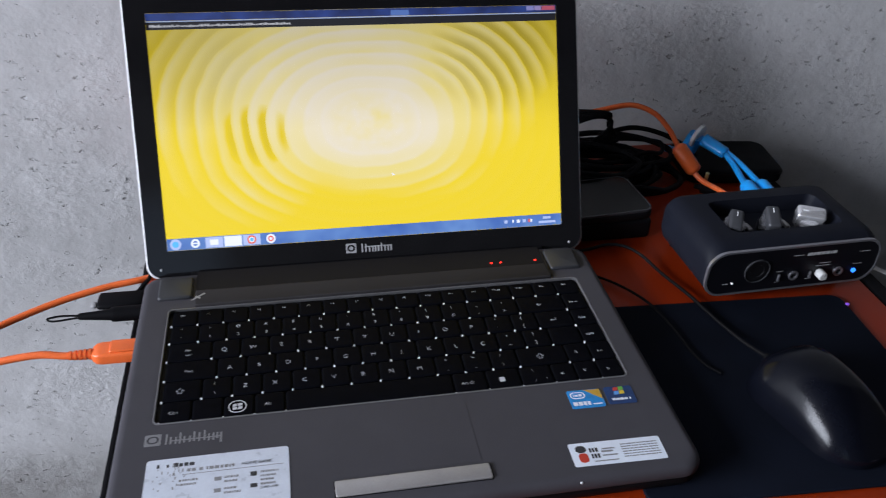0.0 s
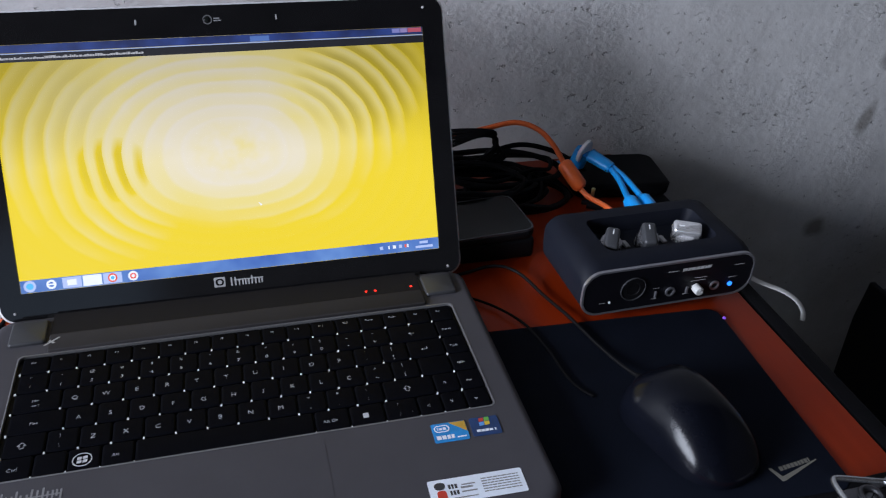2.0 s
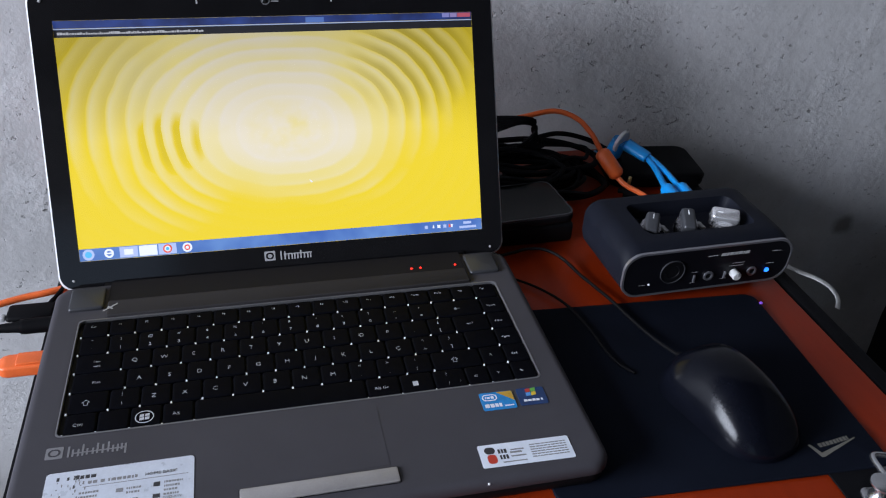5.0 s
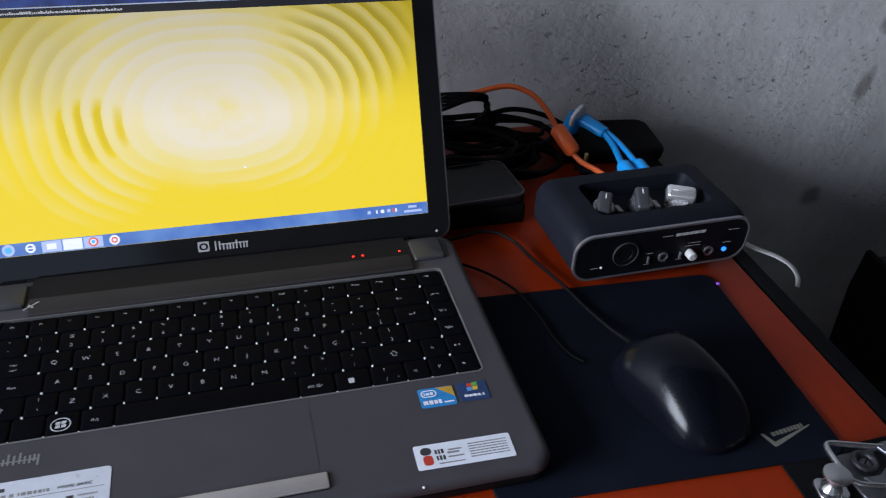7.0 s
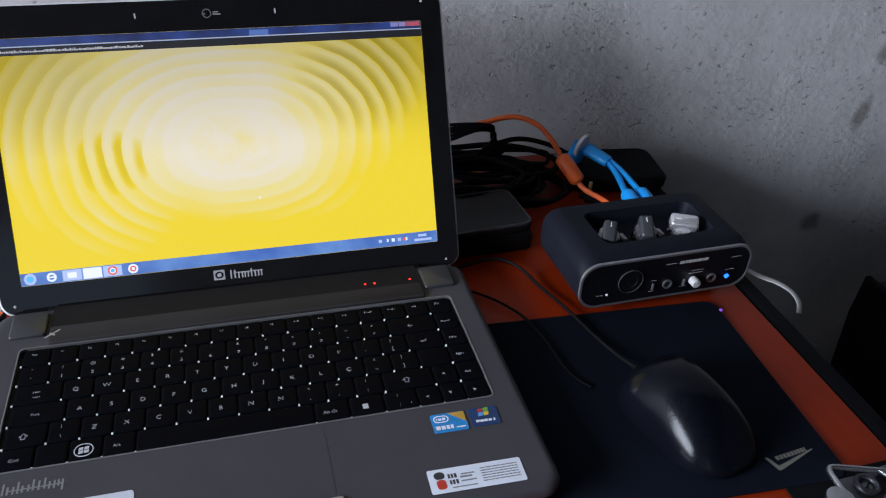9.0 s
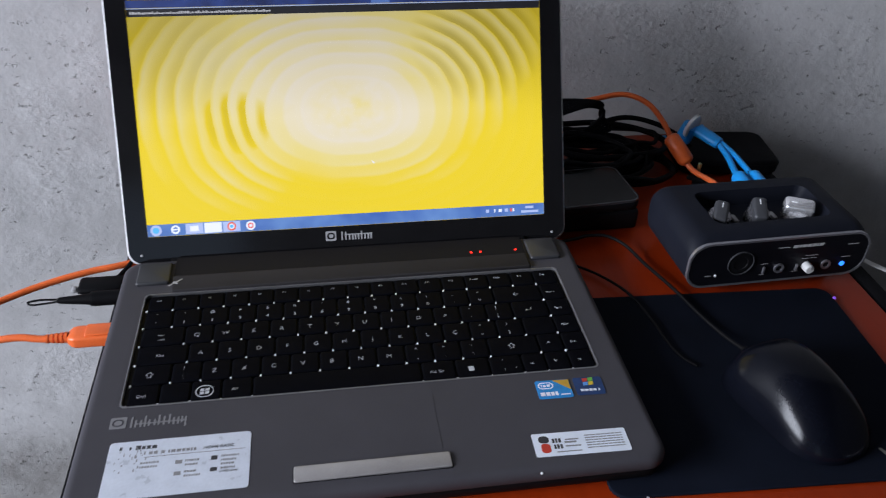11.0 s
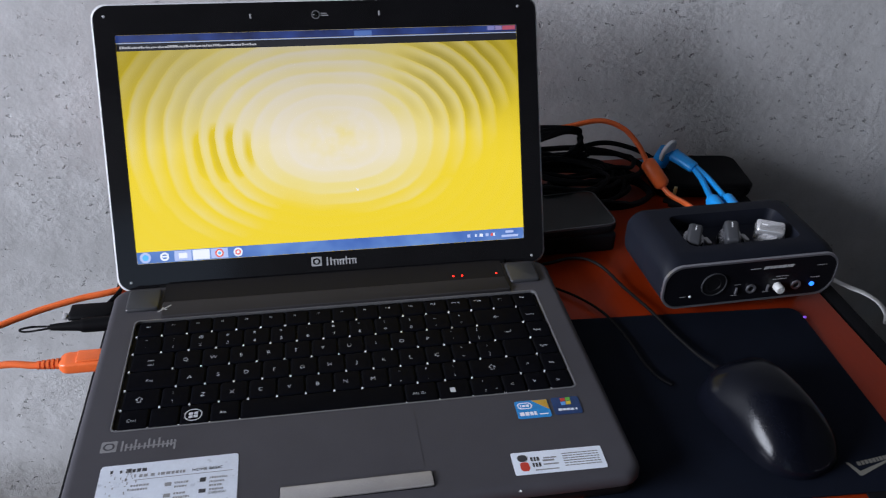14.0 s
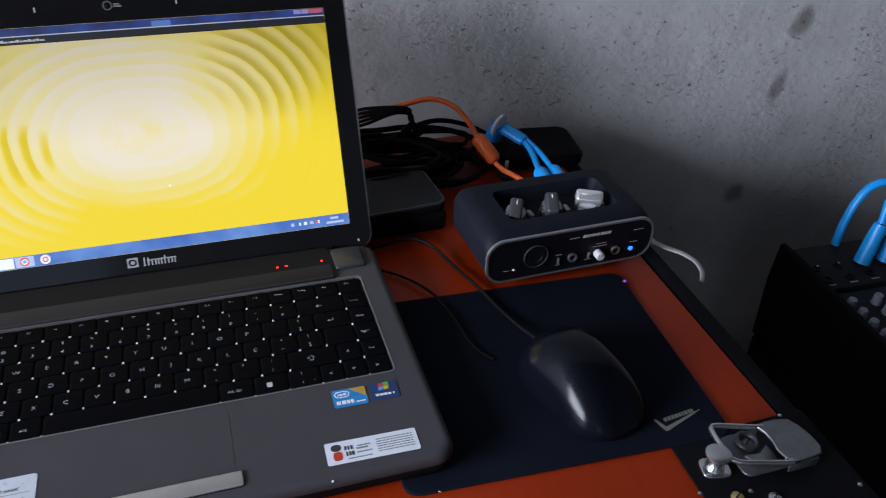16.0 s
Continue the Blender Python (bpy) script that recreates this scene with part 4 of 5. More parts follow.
# ---- leads at the laptop's side ----
usb = thing("orange_usb_cable", (-0.17, 0.16, 0.769), "bright orange data cable plugged into the laptop's side", "cable")
PZ = 0.7695
plug_pts = ring_points(-0.0078, -0.0046, 0.0078, 0.0046, 0.0022, 4)
plug = loft([[(-0.1690, 0.1640 + a, PZ + b_) for a, b_ in plug_pts], [(-0.1940, 0.1640 + a, PZ + b_) for a, b_ in plug_pts], [(-0.1975, 0.1640 + a * 0.9, PZ + b_ * 0.9) for a, b_ in plug_pts], [(-0.2000, 0.1640 + a * 0.6, PZ + b_ * 0.6) for a, b_ in plug_pts]])
part("plug", plug, ORANGE, usb, "moulded orange plug")
part("plug_step", slab(ring_points(-0.1880, 0.1580, -0.1690, 0.1700, 0.001, 3), PZ + 0.0042, PZ + 0.0062, 0.0008), ORANGE, usb, "raised orange plug step")
part("plug_mark", slab([(-0.1900, 0.1655), (-0.1850, 0.1672), (-0.1850, 0.1678), (-0.1900, 0.1661)], PZ + 0.0042, PZ + 0.0045), SHELL, usb, "dark printed mark")
for k in range(5):
    xx = -0.2005 - 0.0032 * k
    part("relief_ring", tube([(xx, 0.1643, PZ), (xx - 0.0020, 0.1643, PZ)], 0.0040 - 0.00022 * k, 12, 1), ORANGE, usb)
lead = [(-0.1990, 0.1643, PZ), (-0.2170, 0.1645, PZ), (-0.2350, 0.1668, PZ + 0.001), (-0.2600, 0.1672, PZ - 0.002), (-0.2830, 0.1650, PZ - 0.006), (-0.3000, 0.1690, PZ - 0.008), (-0.3040, 0.1860, PZ - 0.011), (-0.2880, 0.2030, PZ - 0.009), (-0.2600, 0.2200, PZ - 0.006), (-0.2300, 0.2320, PZ - 0.002), (-0.2000, 0.2400, PZ + 0.001), (-0.1700, 0.2470, PZ + 0.002), (-0.1200, 0.2800, PZ - 0.004), (-0.0200, 0.3300, 0.765), (0.1000, 0.3850, 0.790), (0.1700, 0.3980, 0.808), (0.2010, 0.4000, 0.8140), (0.2380, 0.3990, 0.8215), (0.2695, 0.3970, 0.8270), (0.2905, 0.3880, 0.8220), (0.3022, 0.3740, 0.8112), (0.3088, 0.3620, 0.7990)]
part("lead", tube(lead, 0.0026, 12, 10), ORANGE, usb, "orange rubber lead")
lower = [(0.3215, 0.3425, 0.7790), (0.3270, 0.3330, 0.7745), (0.3370, 0.3120, 0.7740), (0.3420, 0.2760, 0.7760)]
part("lead", tube(lower, 0.0026, 12, 8), ORANGE, usb, "orange rubber lead")
fa, fb = Vector((0.3083, 0.3620, 0.7990)), Vector((0.3228, 0.3420, 0.7790))
axis = fb - fa
part("ferrite", tube([fa, fa + 0.04 * axis, fa + 0.12 * axis, fa + 0.5 * axis, fa + 0.88 * axis, fa + 0.96 * axis, fb], lambda t: (0.0035, 0.0060, 0.0076, 0.0078, 0.0076, 0.0060, 0.0035)[min(6, int(t * 6 + 0.5))], 12, 1), ORANGE, usb, "thick orange ferrite sleeve")

jack = thing("audio_plug", (-0.17, 0.206, PZ), "black plug with a doubled thin lead in the laptop's side", "plug")
JY = 0.2065
part("collar", tube([(-0.1690, JY, PZ), (-0.1915, JY, PZ)], 0.0056, 14, 1), BLACK, jack, "black ribbed collar")
part("ring", tube([(-0.1915, JY, PZ), (-0.1935, JY, PZ)], 0.0054, 14, 1), GREY_CABLE, jack)
part("sleeve", tube([(-0.1935, JY, PZ), (-0.2000, JY, PZ), (-0.2080, JY + 0.0002, PZ), (-0.2160, JY + 0.0005, PZ)], lambda t: 0.0044 - 0.0020 * t, 12, 4), BLACK, jack, "black tapered sleeve")
part("loop", tube([(-0.2150, JY + 0.0015, PZ), (-0.2290, JY + 0.0020, PZ + 0.0005), (-0.2375, JY + 0.0005, PZ), (-0.2330, JY - 0.0015, PZ - 0.001), (-0.2150, JY - 0.0005, PZ)], 0.0008, 8, 6), GREY_CABLE, jack, "thin doubled grey lead")
part("clip", block((-0.2060, 0.2150, PZ - 0.003), (-0.1730, 0.2330, PZ + 0.002), 0.0028, 3), BLACK, jack, "black flat plug body")
part("tip", block((-0.2100, 0.2165, PZ - 0.002), (-0.2060, 0.2230, PZ + 0.001), 0.0012), PALE, jack, "pale tip")
part("tail", tube([(-0.1790, 0.2300, PZ), (-0.1700, 0.2480, PZ + 0.004), (-0.1690, 0.2750, PZ + 0.014), (-0.1680, 0.2950, 0.800), (-0.1600, 0.3200, 0.790), (-0.1400, 0.3600, 0.762)], 0.0016, 8, 8), BLACK, jack, "thin black lead")

# ---- mouse pad, mouse ----
PAD_Z = TOP + 0.0028
MP = pose(0.2550, 0.0800, 0, 0, 0, -2.6)
pad = thing("mouse_pad", None, "black cloth mouse pad partly under the laptop", "mouse pad", M=MP @ Matrix.Translation((0, 0, TOP)))
part("mat", slab(ring_points(-0.115, -0.0935, 0.1115, 0.0935, 0.010, 6), TOP + 0.0002, PAD_Z, 0.0010), CLOTH, pad, "black cloth sheet", MP)
bm = slab([(0.0640, -0.0740), (0.0680, -0.0850), (0.0700, -0.0850), (0.1000, -0.0725), (0.1000, -0.0717), (0.0700, -0.0815), (0.0660, -0.0738)], 0, 0.0001)
part("tick_mark", bm, surface("faded cream print", (0.14, 0.135, 0.115), 0.7, bump=0), pad, "faded cream tick mark", MP @ pose(-0.001, 0.004, PAD_Z + 0.0001), False)
bm, px = bmesh.new(), 0.0712
for k in range(9):
    w = (0.0026, 0.0022, 0.0024, 0.0024, 0.0022, 0.0018, 0.0022, 0.0022, 0.0012)[k]
    yy = -0.0772 + 0.0038 * k / 8
    slab([(px, yy), (px + w, yy + 0.0004), (px + w, yy + 0.0036), (px, yy + 0.0033)], 0, 0.0001, bm=bm)
    px += w + 0.0006
part("faded_print", bm, surface("dull cream print", (0.12, 0.115, 0.10), 0.7, bump=0), pad, "faded cream print bars", MP @ pose(-0.001, 0.004, PAD_Z + 0.0001), False)
part("loose_thread", tube([(-0.1150, -0.0790, 0.7588), (-0.1080, -0.0860, 0.7590), (-0.0930, -0.0940, 0.7588)], 0.0004, 6, 6), PALE, pad, "pale frayed edge", MP)

# Violet dot of unknown source, added as a small glowing dome.
bead = thing("violet_dot", (0.3700, 0.1540, PAD_Z), "tiny violet dot on the mouse pad corner, made to glow", "light")
part("dome", lathe([(0.0014, 0), (0.0013, 0.0008), (0.0006, 0.0014)], 10), VIOLET, bead, M=pose(0.3700, 0.1540, PAD_Z))

MM = pose(0.2795, 0.0460, PAD_Z, 0, 0, 15)
mouse = thing("computer_mouse", None, "satin black computer mouse on the pad", "mouse", M=MM)
ML_, MWID, MH = 0.098, 0.0325, 0.036


def mouse_shape(n=26, sides=36):
    """A hump high at the palm, with a broad squarish nose and leaning flanks."""
    loops = []
    for i in range(n + 1):
        u = 0.5 - 0.5 * math.cos(math.pi * i / n)
        s = 2 * u - 1
        e = max(0.0, 1 - abs(s) ** (5.0 if s > 0 else 3.0)) ** 0.5
        w = MWID * (1.0 - 0.07 * math.sin(math.pi * u) + 0.06 * u) * (0.10 + 0.90 * e)
        h = MH * (math.sin(math.pi * (0.20 + 0.72 * (1 - u) ** 0.9)) ** 0.8) * (0.30 + 0.70 * e)
        loop = []
        for k in range(sides):
            a = 2 * math.pi * k / sides
            c, t = math.cos(a), math.sin(a)
            z = h * max(0, t) ** 0.80 if t > 0 else 0.0
            x = w * math.copysign(abs(c) ** 0.62, c) * (1.06 - 0.26 * z / MH if t > 0 else 1.06)
            loop.append((x, -ML_ / 2 + ML_ * u, z + 0.001))
        loops.append(loop)
    return loft(loops)


part("body", mouse_shape(), MOUSE, mouse, "satin black humped body", MM)
part("wheel", tube([(-0.003, 0.031, 0.0150), (0.003, 0.031, 0.0150)], 0.0065, 18, 1), BLACK, mouse, "black scroll wheel", MM)
part("mark", lathe([(0.0008, 0), (0.0004, 0.0003)], 8), PALE, mouse, "tiny pale dot", MM @ pose(0.004, 0.022, 0.0270))
part("nose", tube([(0, 0.043, 0.010), (0, 0.054, 0.008)], lambda t: 0.0042 - 0.0016 * t, 12, 3), BLACK, mouse, "black cable sleeve", MM)
nose = MM @ Vector((0, 0.053, 0.008))
cable = [nose, (0.2605, 0.1180, 0.7640), (0.2540, 0.1440, 0.7625), (0.2460, 0.1780, 0.7622), (0.2360, 0.2120, 0.7615), (0.2270, 0.2370, 0.7640), (0.2150, 0.2490, 0.7660), (0.2000, 0.2520, 0.7660), (0.1850, 0.2480, 0.7660), (0.1500, 0.2430, 0.7640)]
part("cable", tube(cable, 0.0014, 10, 8), GREY_CABLE, mouse, "dark grey cable", Matrix())
second = [(0.1600, 0.2300, 0.7600), (0.1790, 0.2180, 0.7605), (0.1960, 0.2010, 0.7606), (0.2090, 0.1760, 0.7618), (0.2160, 0.1450, 0.7618), (0.2185, 0.1180, 0.7616), (0.2230, 0.1020, 0.7612), (0.2300, 0.0920, 0.7610)]
spare = thing("thin_cable", (0.2, 0.18, TOP), "thin black cable lying from table to pad", "cable")
part("lead", tube(second, 0.0011, 10, 8), BLACK, spare, "thin black lead")

# ---- audio interface ----
YAW = 1.8
MF = pose(0.2520, 0.1710, TOP, 0, 0, YAW)
box_ = thing("audio_interface", None, "blue-black rubber audio box with three knobs and steel-rimmed front", "audio interface", M=MF)
FW, FD, FB, FT = 0.152, 0.090, 0.0080, 0.0522
body_pts = ring_points(0.0, FB, FW, FT, 0.015, 7)
front_pts = ring_points(0.0, FB, FW, FT - 0.0040, 0.015, 7)
curve_pts = ring_points(0.0, FB, FW, FT - 0.0012, 0.015, 7)


def upright(pts, y, grow=0.0):
    return [(x, y, z) for x, z in inset(pts, -grow)]


# body: a rounded tunnel from front to back, with an oblong well cut for the knobs
PX0, PX1, PY0, PY1 = 0.028, 0.128, 0.022, 0.070
bm = bmesh.new()
loft([upright(front_pts, 0.004, -0.0012), upright(front_pts, 0.0065), upright(curve_pts, 0.0105), upright(body_pts, 0.0165), upright(body_pts, FD - 0.010), upright(body_pts, FD - 0.004, -0.002), upright(body_pts, FD, -0.007)], bm=bm)
body = part("body", bm, RUBBER, box_, "blue-black rubber body", MF)
cut = bpy.data.meshes.new("well_cut")
bm = loft([[(x, y, FT - 0.014) for x, y in ring_points(PX0 + 0.004, PY0 + 0.006, PX1 - 0.004, PY1 - 0.002, 0.006, 5)], [(x, y, FT + 0.0005) for x, y in ring_points(PX0, PY0, PX1, PY1, 0.008, 5)], [(x, y, FT + 0.004) for x, y in ring_points(PX0 - 0.001, PY0 - 0.001, PX1 + 0.001, PY1 + 0.001, 0.008, 5)]])
bmesh.ops.recalc_face_normals(bm, faces=bm.faces[:])
bm.to_mesh(cut)
bm.free()
cutter = bpy.data.objects.new("well_cut", cut)
scene.collection.objects.link(cutter)
cutter.matrix_basis = MF
mod = body.modifiers.new("well", "BOOLEAN")
mod.operation, mod.object, mod.solver = "DIFFERENCE", cutter, "EXACT"
bpy.context.view_layer.update()
carved = bpy.data.meshes.new_from_object(body.evaluated_get(bpy.context.evaluated_depsgraph_get()))
body.modifiers.clear()
body.data = carved
bpy.data.objects.remove(cutter)
carved.shade_smooth()
carved.set_sharp_from_angle(angle=radians(38))

part("front_rim", frame_plate([(x, z) for x, z in inset(front_pts, -0.0004)], [(x, z) for x, z in inset(front_pts, 0.0012)], 0.0, 0.0026), RIM, box_, "brushed steel front rim", MF @ pose(0, 0.0040, 0, 90), True)
part("front_panel", loft([upright(front_pts, 0.0018, -0.0014), upright(front_pts, 0.0055, -0.0010)]), FACE, box_, "black front panel", MF)
for fx, fy in ((0.02, 0.02), (0.132, 0.02), (0.02, 0.085), (0.132, 0.085)):
    part("foot", lathe([(0.006, 0), (0.006, 0.0090)], 14), BLACK, box_, M=MF @ pose(fx, fy, 0))


def on_face(x, z):
    """A frame on the front panel: z axis out of the panel."""
    return MF @ pose(x, 0.0017, z, 90)


port = part("combo_jack", frame_plate(ring_points(-0.0108, -0.0108, 0.0108, 0.0108, 0.0107, 7), ring_points(-0.0102, -0.0102, 0.0102, 0.0102, 0.0101, 7), 0, 0.0012), HINGE, box_, "large round jack with a steel ring", on_face(0.043, 0.0285))
part("jack_hole", lathe([(0.0098, 0.0), (0.0098, 0.0006), (0.0060, 0.0008), (0.0056, 0.0003)], 20), SHELL, port, M=on_face(0.043, 0.0285))
for hx, hz in ((0.0770, 0.0205), (0.1175, 0.0200)):
    small = part("headphone_jack", frame_plate(ring_points(-0.0042, -0.0042, 0.0042, 0.0042, 0.0041, 6), ring_points(-0.0027, -0.0027, 0.0027, 0.0027, 0.0026, 6), 0, 0.0014), RIM, box_, "small steel-ringed jack", on_face(hx, hz))
    part("jack_hole", lathe([(0.0027, 0), (0.0027, 0.0003)], 12), SHELL, small, M=on_face(hx, hz))
for sx in (0.0640, 0.0920):
    part("switch", block((-0.0009, -0.0032, 0), (0.0009, 0.0032, 0.0016), 0.0004), RIM, box_, "small slide switch", on_face(sx, 0.0198))
dial = part("dial", lathe([(0.0038, 0), (0.0038, 0.0060), (0.0033, 0.0068), (0.0, 0.0069)], 20), DIMMED_WHITE, box_, "small white dial", on_face(0.1005, 0.0204))
part("pointer", block((-0.0004, 0.0008, 0.0074), (0.0004, 0.0042, 0.0079)), INK_GREY, dial, M=on_face(0.1005, 0.0204))
part("power_light", lathe([(0.0020, 0), (0.0020, 0.0008), (0.0010, 0.0015), (0.0, 0.0017)], 16), BLUE_LED, box_, "glowing blue power light", on_face(0.1322, 0.0192))
part("signal_light", lathe([(0.0011, 0), (0.0008, 0.0008)], 10), WHITE, box_, "tiny pale signal light", on_face(0.0240, 0.0185))
F_M = on_face(0, 0)
for item in [(0.0725, 0.0394, 0.0815, 0.0400), (0.1320, 0.0375, 0.1415, 0.0380), (0.0150, 0.0183, 0.0205, 0.0188), (0.1295, 0.0256, 0.1375, 0.0261), (0.0950, 0.0272, 0.1080, 0.0277), (0.0975, 0.0298, 0.1085, 0.0303), (0.0610, 0.0254, 0.0670, 0.0258), (0.0615, 0.0150, 0.0660, 0.0154), (0.0890, 0.0155, 0.0950, 0.0159)]:
    bars("front_print", box_, PALE, [item], 0.0002, F_M)
bm, px = bmesh.new(), 0.0845
for w in (0.0042, 0.0020, 0.0036, 0.0032, 0.0034, 0.0012, 0.0038):
    loop_a = [(px, 0.0384), (px + w, 0.0384), (px + w + 0.0007, 0.0410), (px + 0.0007, 0.0410)]
    slab(loop_a, 0, 0.0002, bm=bm)
    px += w + 0.0007
part("maker_mark", bm, PALE, box_, "pale maker's mark bars", F_M, False)


def knob(x, y, turn, material, grip, size=1.0):
    M = MF @ pose(x, y, FT - 0.0138, 22, -8, 0)
    k = part("knob", lathe([(0.0092 * size, 0), (0.0098 * size, 0.001), (0.0092 * size, 0.0095), (0.0084 * size, 0.0112), (0.0, 0.0116)], 24), material, box_, "turned grey metal knob" if size == 1 else "larger metal knob with window gleam in its colour", M)
    M = M @ pose(0, 0, 0, 0, 0, turn)
    pts = ring_points(-0.0056 * size, -0.0104 * size, 0.0056 * size, 0.0104 * size, 0.0024 * size, 4)
    part("grip", slab(pts, 0.0060, 0.0180, 0.0024), grip, k, M=M)
    part("pointer", block((-0.0004, 0.0030, 0.0179), (0.0004, 0.0075, 0.0183)), WHITE, k, M=M)
    return k


knob(0.0410, 0.0440, -30, KNOB, KNOB_DARK)
knob(0.0745, 0.0440, -18, KNOB, KNOB_DARK)
knob(0.1100, 0.0450, 64, KNOB_GLEAM, KNOB_GLEAM, 1.12)
for kx in (0.0545, 0.0885, 0.1220):
    part("led_window", block((kx, 0.040, FT - 0.0135), (kx + 0.004, 0.050, FT - 0.0105), 0.001), PALE, box_, "pale level light", MF)

# ---- blue twin lead into the audio box ----
ylead = thing("blue_adapter_cable", (0.36, 0.33, TOP), "bright blue split audio cable with a white collar", "cable")
ba, bb = Vector((0.3435, 0.3760, 0.7960)), Vector((0.3580, 0.3560, 0.7905))
ax = (bb - ba).normalized()
part("collar", tube([ba - 0.009 * ax, ba - 0.008 * ax, ba - 0.006 * ax, ba - 0.005 * ax], lambda t: 0.0122 if 0.2 < t < 0.8 else 0.0108, 18, 3), WHITE, ylead, "white round collar")
part("plug_end", tube([ba - 0.014 * ax - Vector((0, 0, 0.018)), ba - 0.011 * ax - Vector((0, 0, 0.008)), ba - 0.008 * ax], 0.0080, 16, 3), BLUE, ylead, "blue plug end")
part("splitter", tube([ba, ba + 0.1 * (bb - ba), ba + 0.85 * (bb - ba), bb], lambda t: 0.0088 - 0.0024 * t, 14, 3, 0.75), BLUE, ylead, "blue splitter body")
part("lead", tube([bb - 0.002 * ax, (0.3590, 0.3400, 0.7870), (0.3550, 0.3160, 0.7860), (0.3500, 0.2980, 0.7880)], 0.0029, 10, 8), BLUE, ylead, "blue lead")
part("lead", tube([bb - 0.002 * ax + Vector((0.003, 0, 0)), (0.3650, 0.3410, 0.7880), (0.3660, 0.3180, 0.7870), (0.3640, 0.2960, 0.7880)], 0.0029, 10, 8), BLUE, ylead, "blue lead")
for ex in (0.3495, 0.3637):
    part("plug", tube([(ex + 0.001, 0.3010, 0.7885), (ex + 0.0005, 0.2960, 0.7885), (ex, 0.2850, 0.7885), (ex - 0.001, 0.2700, 0.7885)], lambda t: 0.0034 + 0.0034 * min(1, 3 * t), 12, 3), BLUE, ylead, "blue plug")
part("tail", tube([ba - 0.014 * ax - Vector((0, 0, 0.016)), (0.3260, 0.4000, 0.774), (0.3300, 0.4180, 0.766), (0.3700, 0.4280, 0.762)], 0.0032, 10, 8), BLUE, ylead, "blue lead")

# ---- dark things behind ----
brick = thing("power_adapter", (0.205, 0.295, TOP), "black power adapter block on the table", "power adapter")
part("case", block((0.1500, 0.2700, TOP), (0.2500, 0.3330, TOP + 0.0200), 0.004, 3), SHELL, brick, "black plastic case")
phone = thing("mobile_phone", (0.2, 0.295, TOP + 0.02), "black mobile phone with a silver rim on the adapter", "phone")
MPH = pose(0.1900, 0.2960, TOP + 0.0202, 0, 0, 5)
part("phone_body", slab(ring_points(-0.058, -0.031, 0.058, 0.031, 0.009, 6), 0, 0.0092, 0.003), SHELL, phone, "black phone body", MPH)
part("phone_rim", frame_plate(ring_points(-0.0575, -0.0305, 0.0575, 0.0305, 0.009, 6), ring_points(-0.0560, -0.0290, 0.0560, 0.0290, 0.0075, 6), 0.0075, 0.0098), HINGE, phone, "thin silver rim", MPH)
part("phone_glass", slab(ring_points(-0.0560, -0.0290, 0.0560, 0.0290, 0.0075, 6), 0.008, 0.0096), GLASS_BLACK, phone, "dark glass front", MPH)
box2 = thing("small_black_box", (0.38, 0.37, TOP), "small black plastic box behind the audio box", "box")
part("case", slab(ring_points(-0.050, -0.034, 0.050, 0.034, 0.012, 6), 0, 0.015, 0.004), BLACK, box2, "black plastic case", pose(0.3780, 0.3860, TOP, 0, 0, -6))
part("lip", frame_plate(ring_points(-0.0505, -0.0345, 0.0505, 0.0345, 0.012, 6), ring_points(-0.047, -0.031, 0.047, 0.031, 0.010, 6), 0.009, 0.0115), BLACK, box2, "moulded lip", pose(0.3780, 0.3860, TOP, 0, 0, -6))
tip = thing("jack_adapter", (0.323, 0.337, TOP), "small gilt jack adapter lying by the cable", "adapter")
part("barrel", tube([(0.3250, 0.3420, 0.7640), (0.3300, 0.3380, 0.7645)], 0.0024, 12, 1), BLACK, tip, "black barrel")
part("sleeve", tube([(0.3290, 0.3380, 0.7645), (0.3420, 0.3300, 0.7640)], 0.0050, 12, 1), BLACK, tip, "black sleeve")
part("prong", tube([(0.3330, 0.3390, 0.7660), (0.3335, 0.3385, 0.7800)], 0.0018, 10, 1), GOLD, tip, "gilt prong")

coil = thing("black_cable_coil", (0.25, 0.39, TOP), "tangled coil of black cables against the wall", "cable")
rnd = random.Random(11)
for k in range(14):
    cx, cy = 0.228 + rnd.uniform(-0.03, 0.035), 0.378 + rnd.uniform(-0.022, 0.02)
    ra, rb, tilt = rnd.uniform(0.045, 0.075), rnd.uniform(0.022, 0.036), rnd.uniform(-0.4, 0.5)
    pts = []
    for i in range(15):
        a = 2 * math.pi * i / 12 + k
        zz = TOP + 0.004 + 0.0015 * k + 0.008 * (1 + math.sin(a * 1 + k)) * (0.4 + 0.6 * rnd.random())
        pts.append((cx + ra * math.cos(a) * math.cos(tilt) - rb * math.sin(a) * math.sin(tilt), min(cy + ra * math.cos(a) * math.sin(tilt) * 0.4 + rb * math.sin(a), 0.438), zz))
    part("strand", tube(pts, rnd.choice((0.0022, 0.0026, 0.0030)), 8, 6), BLACK, coil)
for k in range(5):
    pts = [(0.17 + 0.004 * k, 0.396 + 0.003 * k, 0.800 + 0.003 * k), (0.205, 0.390 + 0.003 * k, 0.811 + 0.0025 * k), (0.232 + 0.003 * k, 0.388, 0.820 + 0.001 * k), (0.250, 0.390 + 0.002 * k, 0.814 - 0.002 * k), (0.244 + 0.004 * k, 0.392, 0.800 - 0.002 * k), (0.225, 0.388, 0.790)]
    part("strand", tube(pts, 0.0017, 8, 6), BLACK, coil)
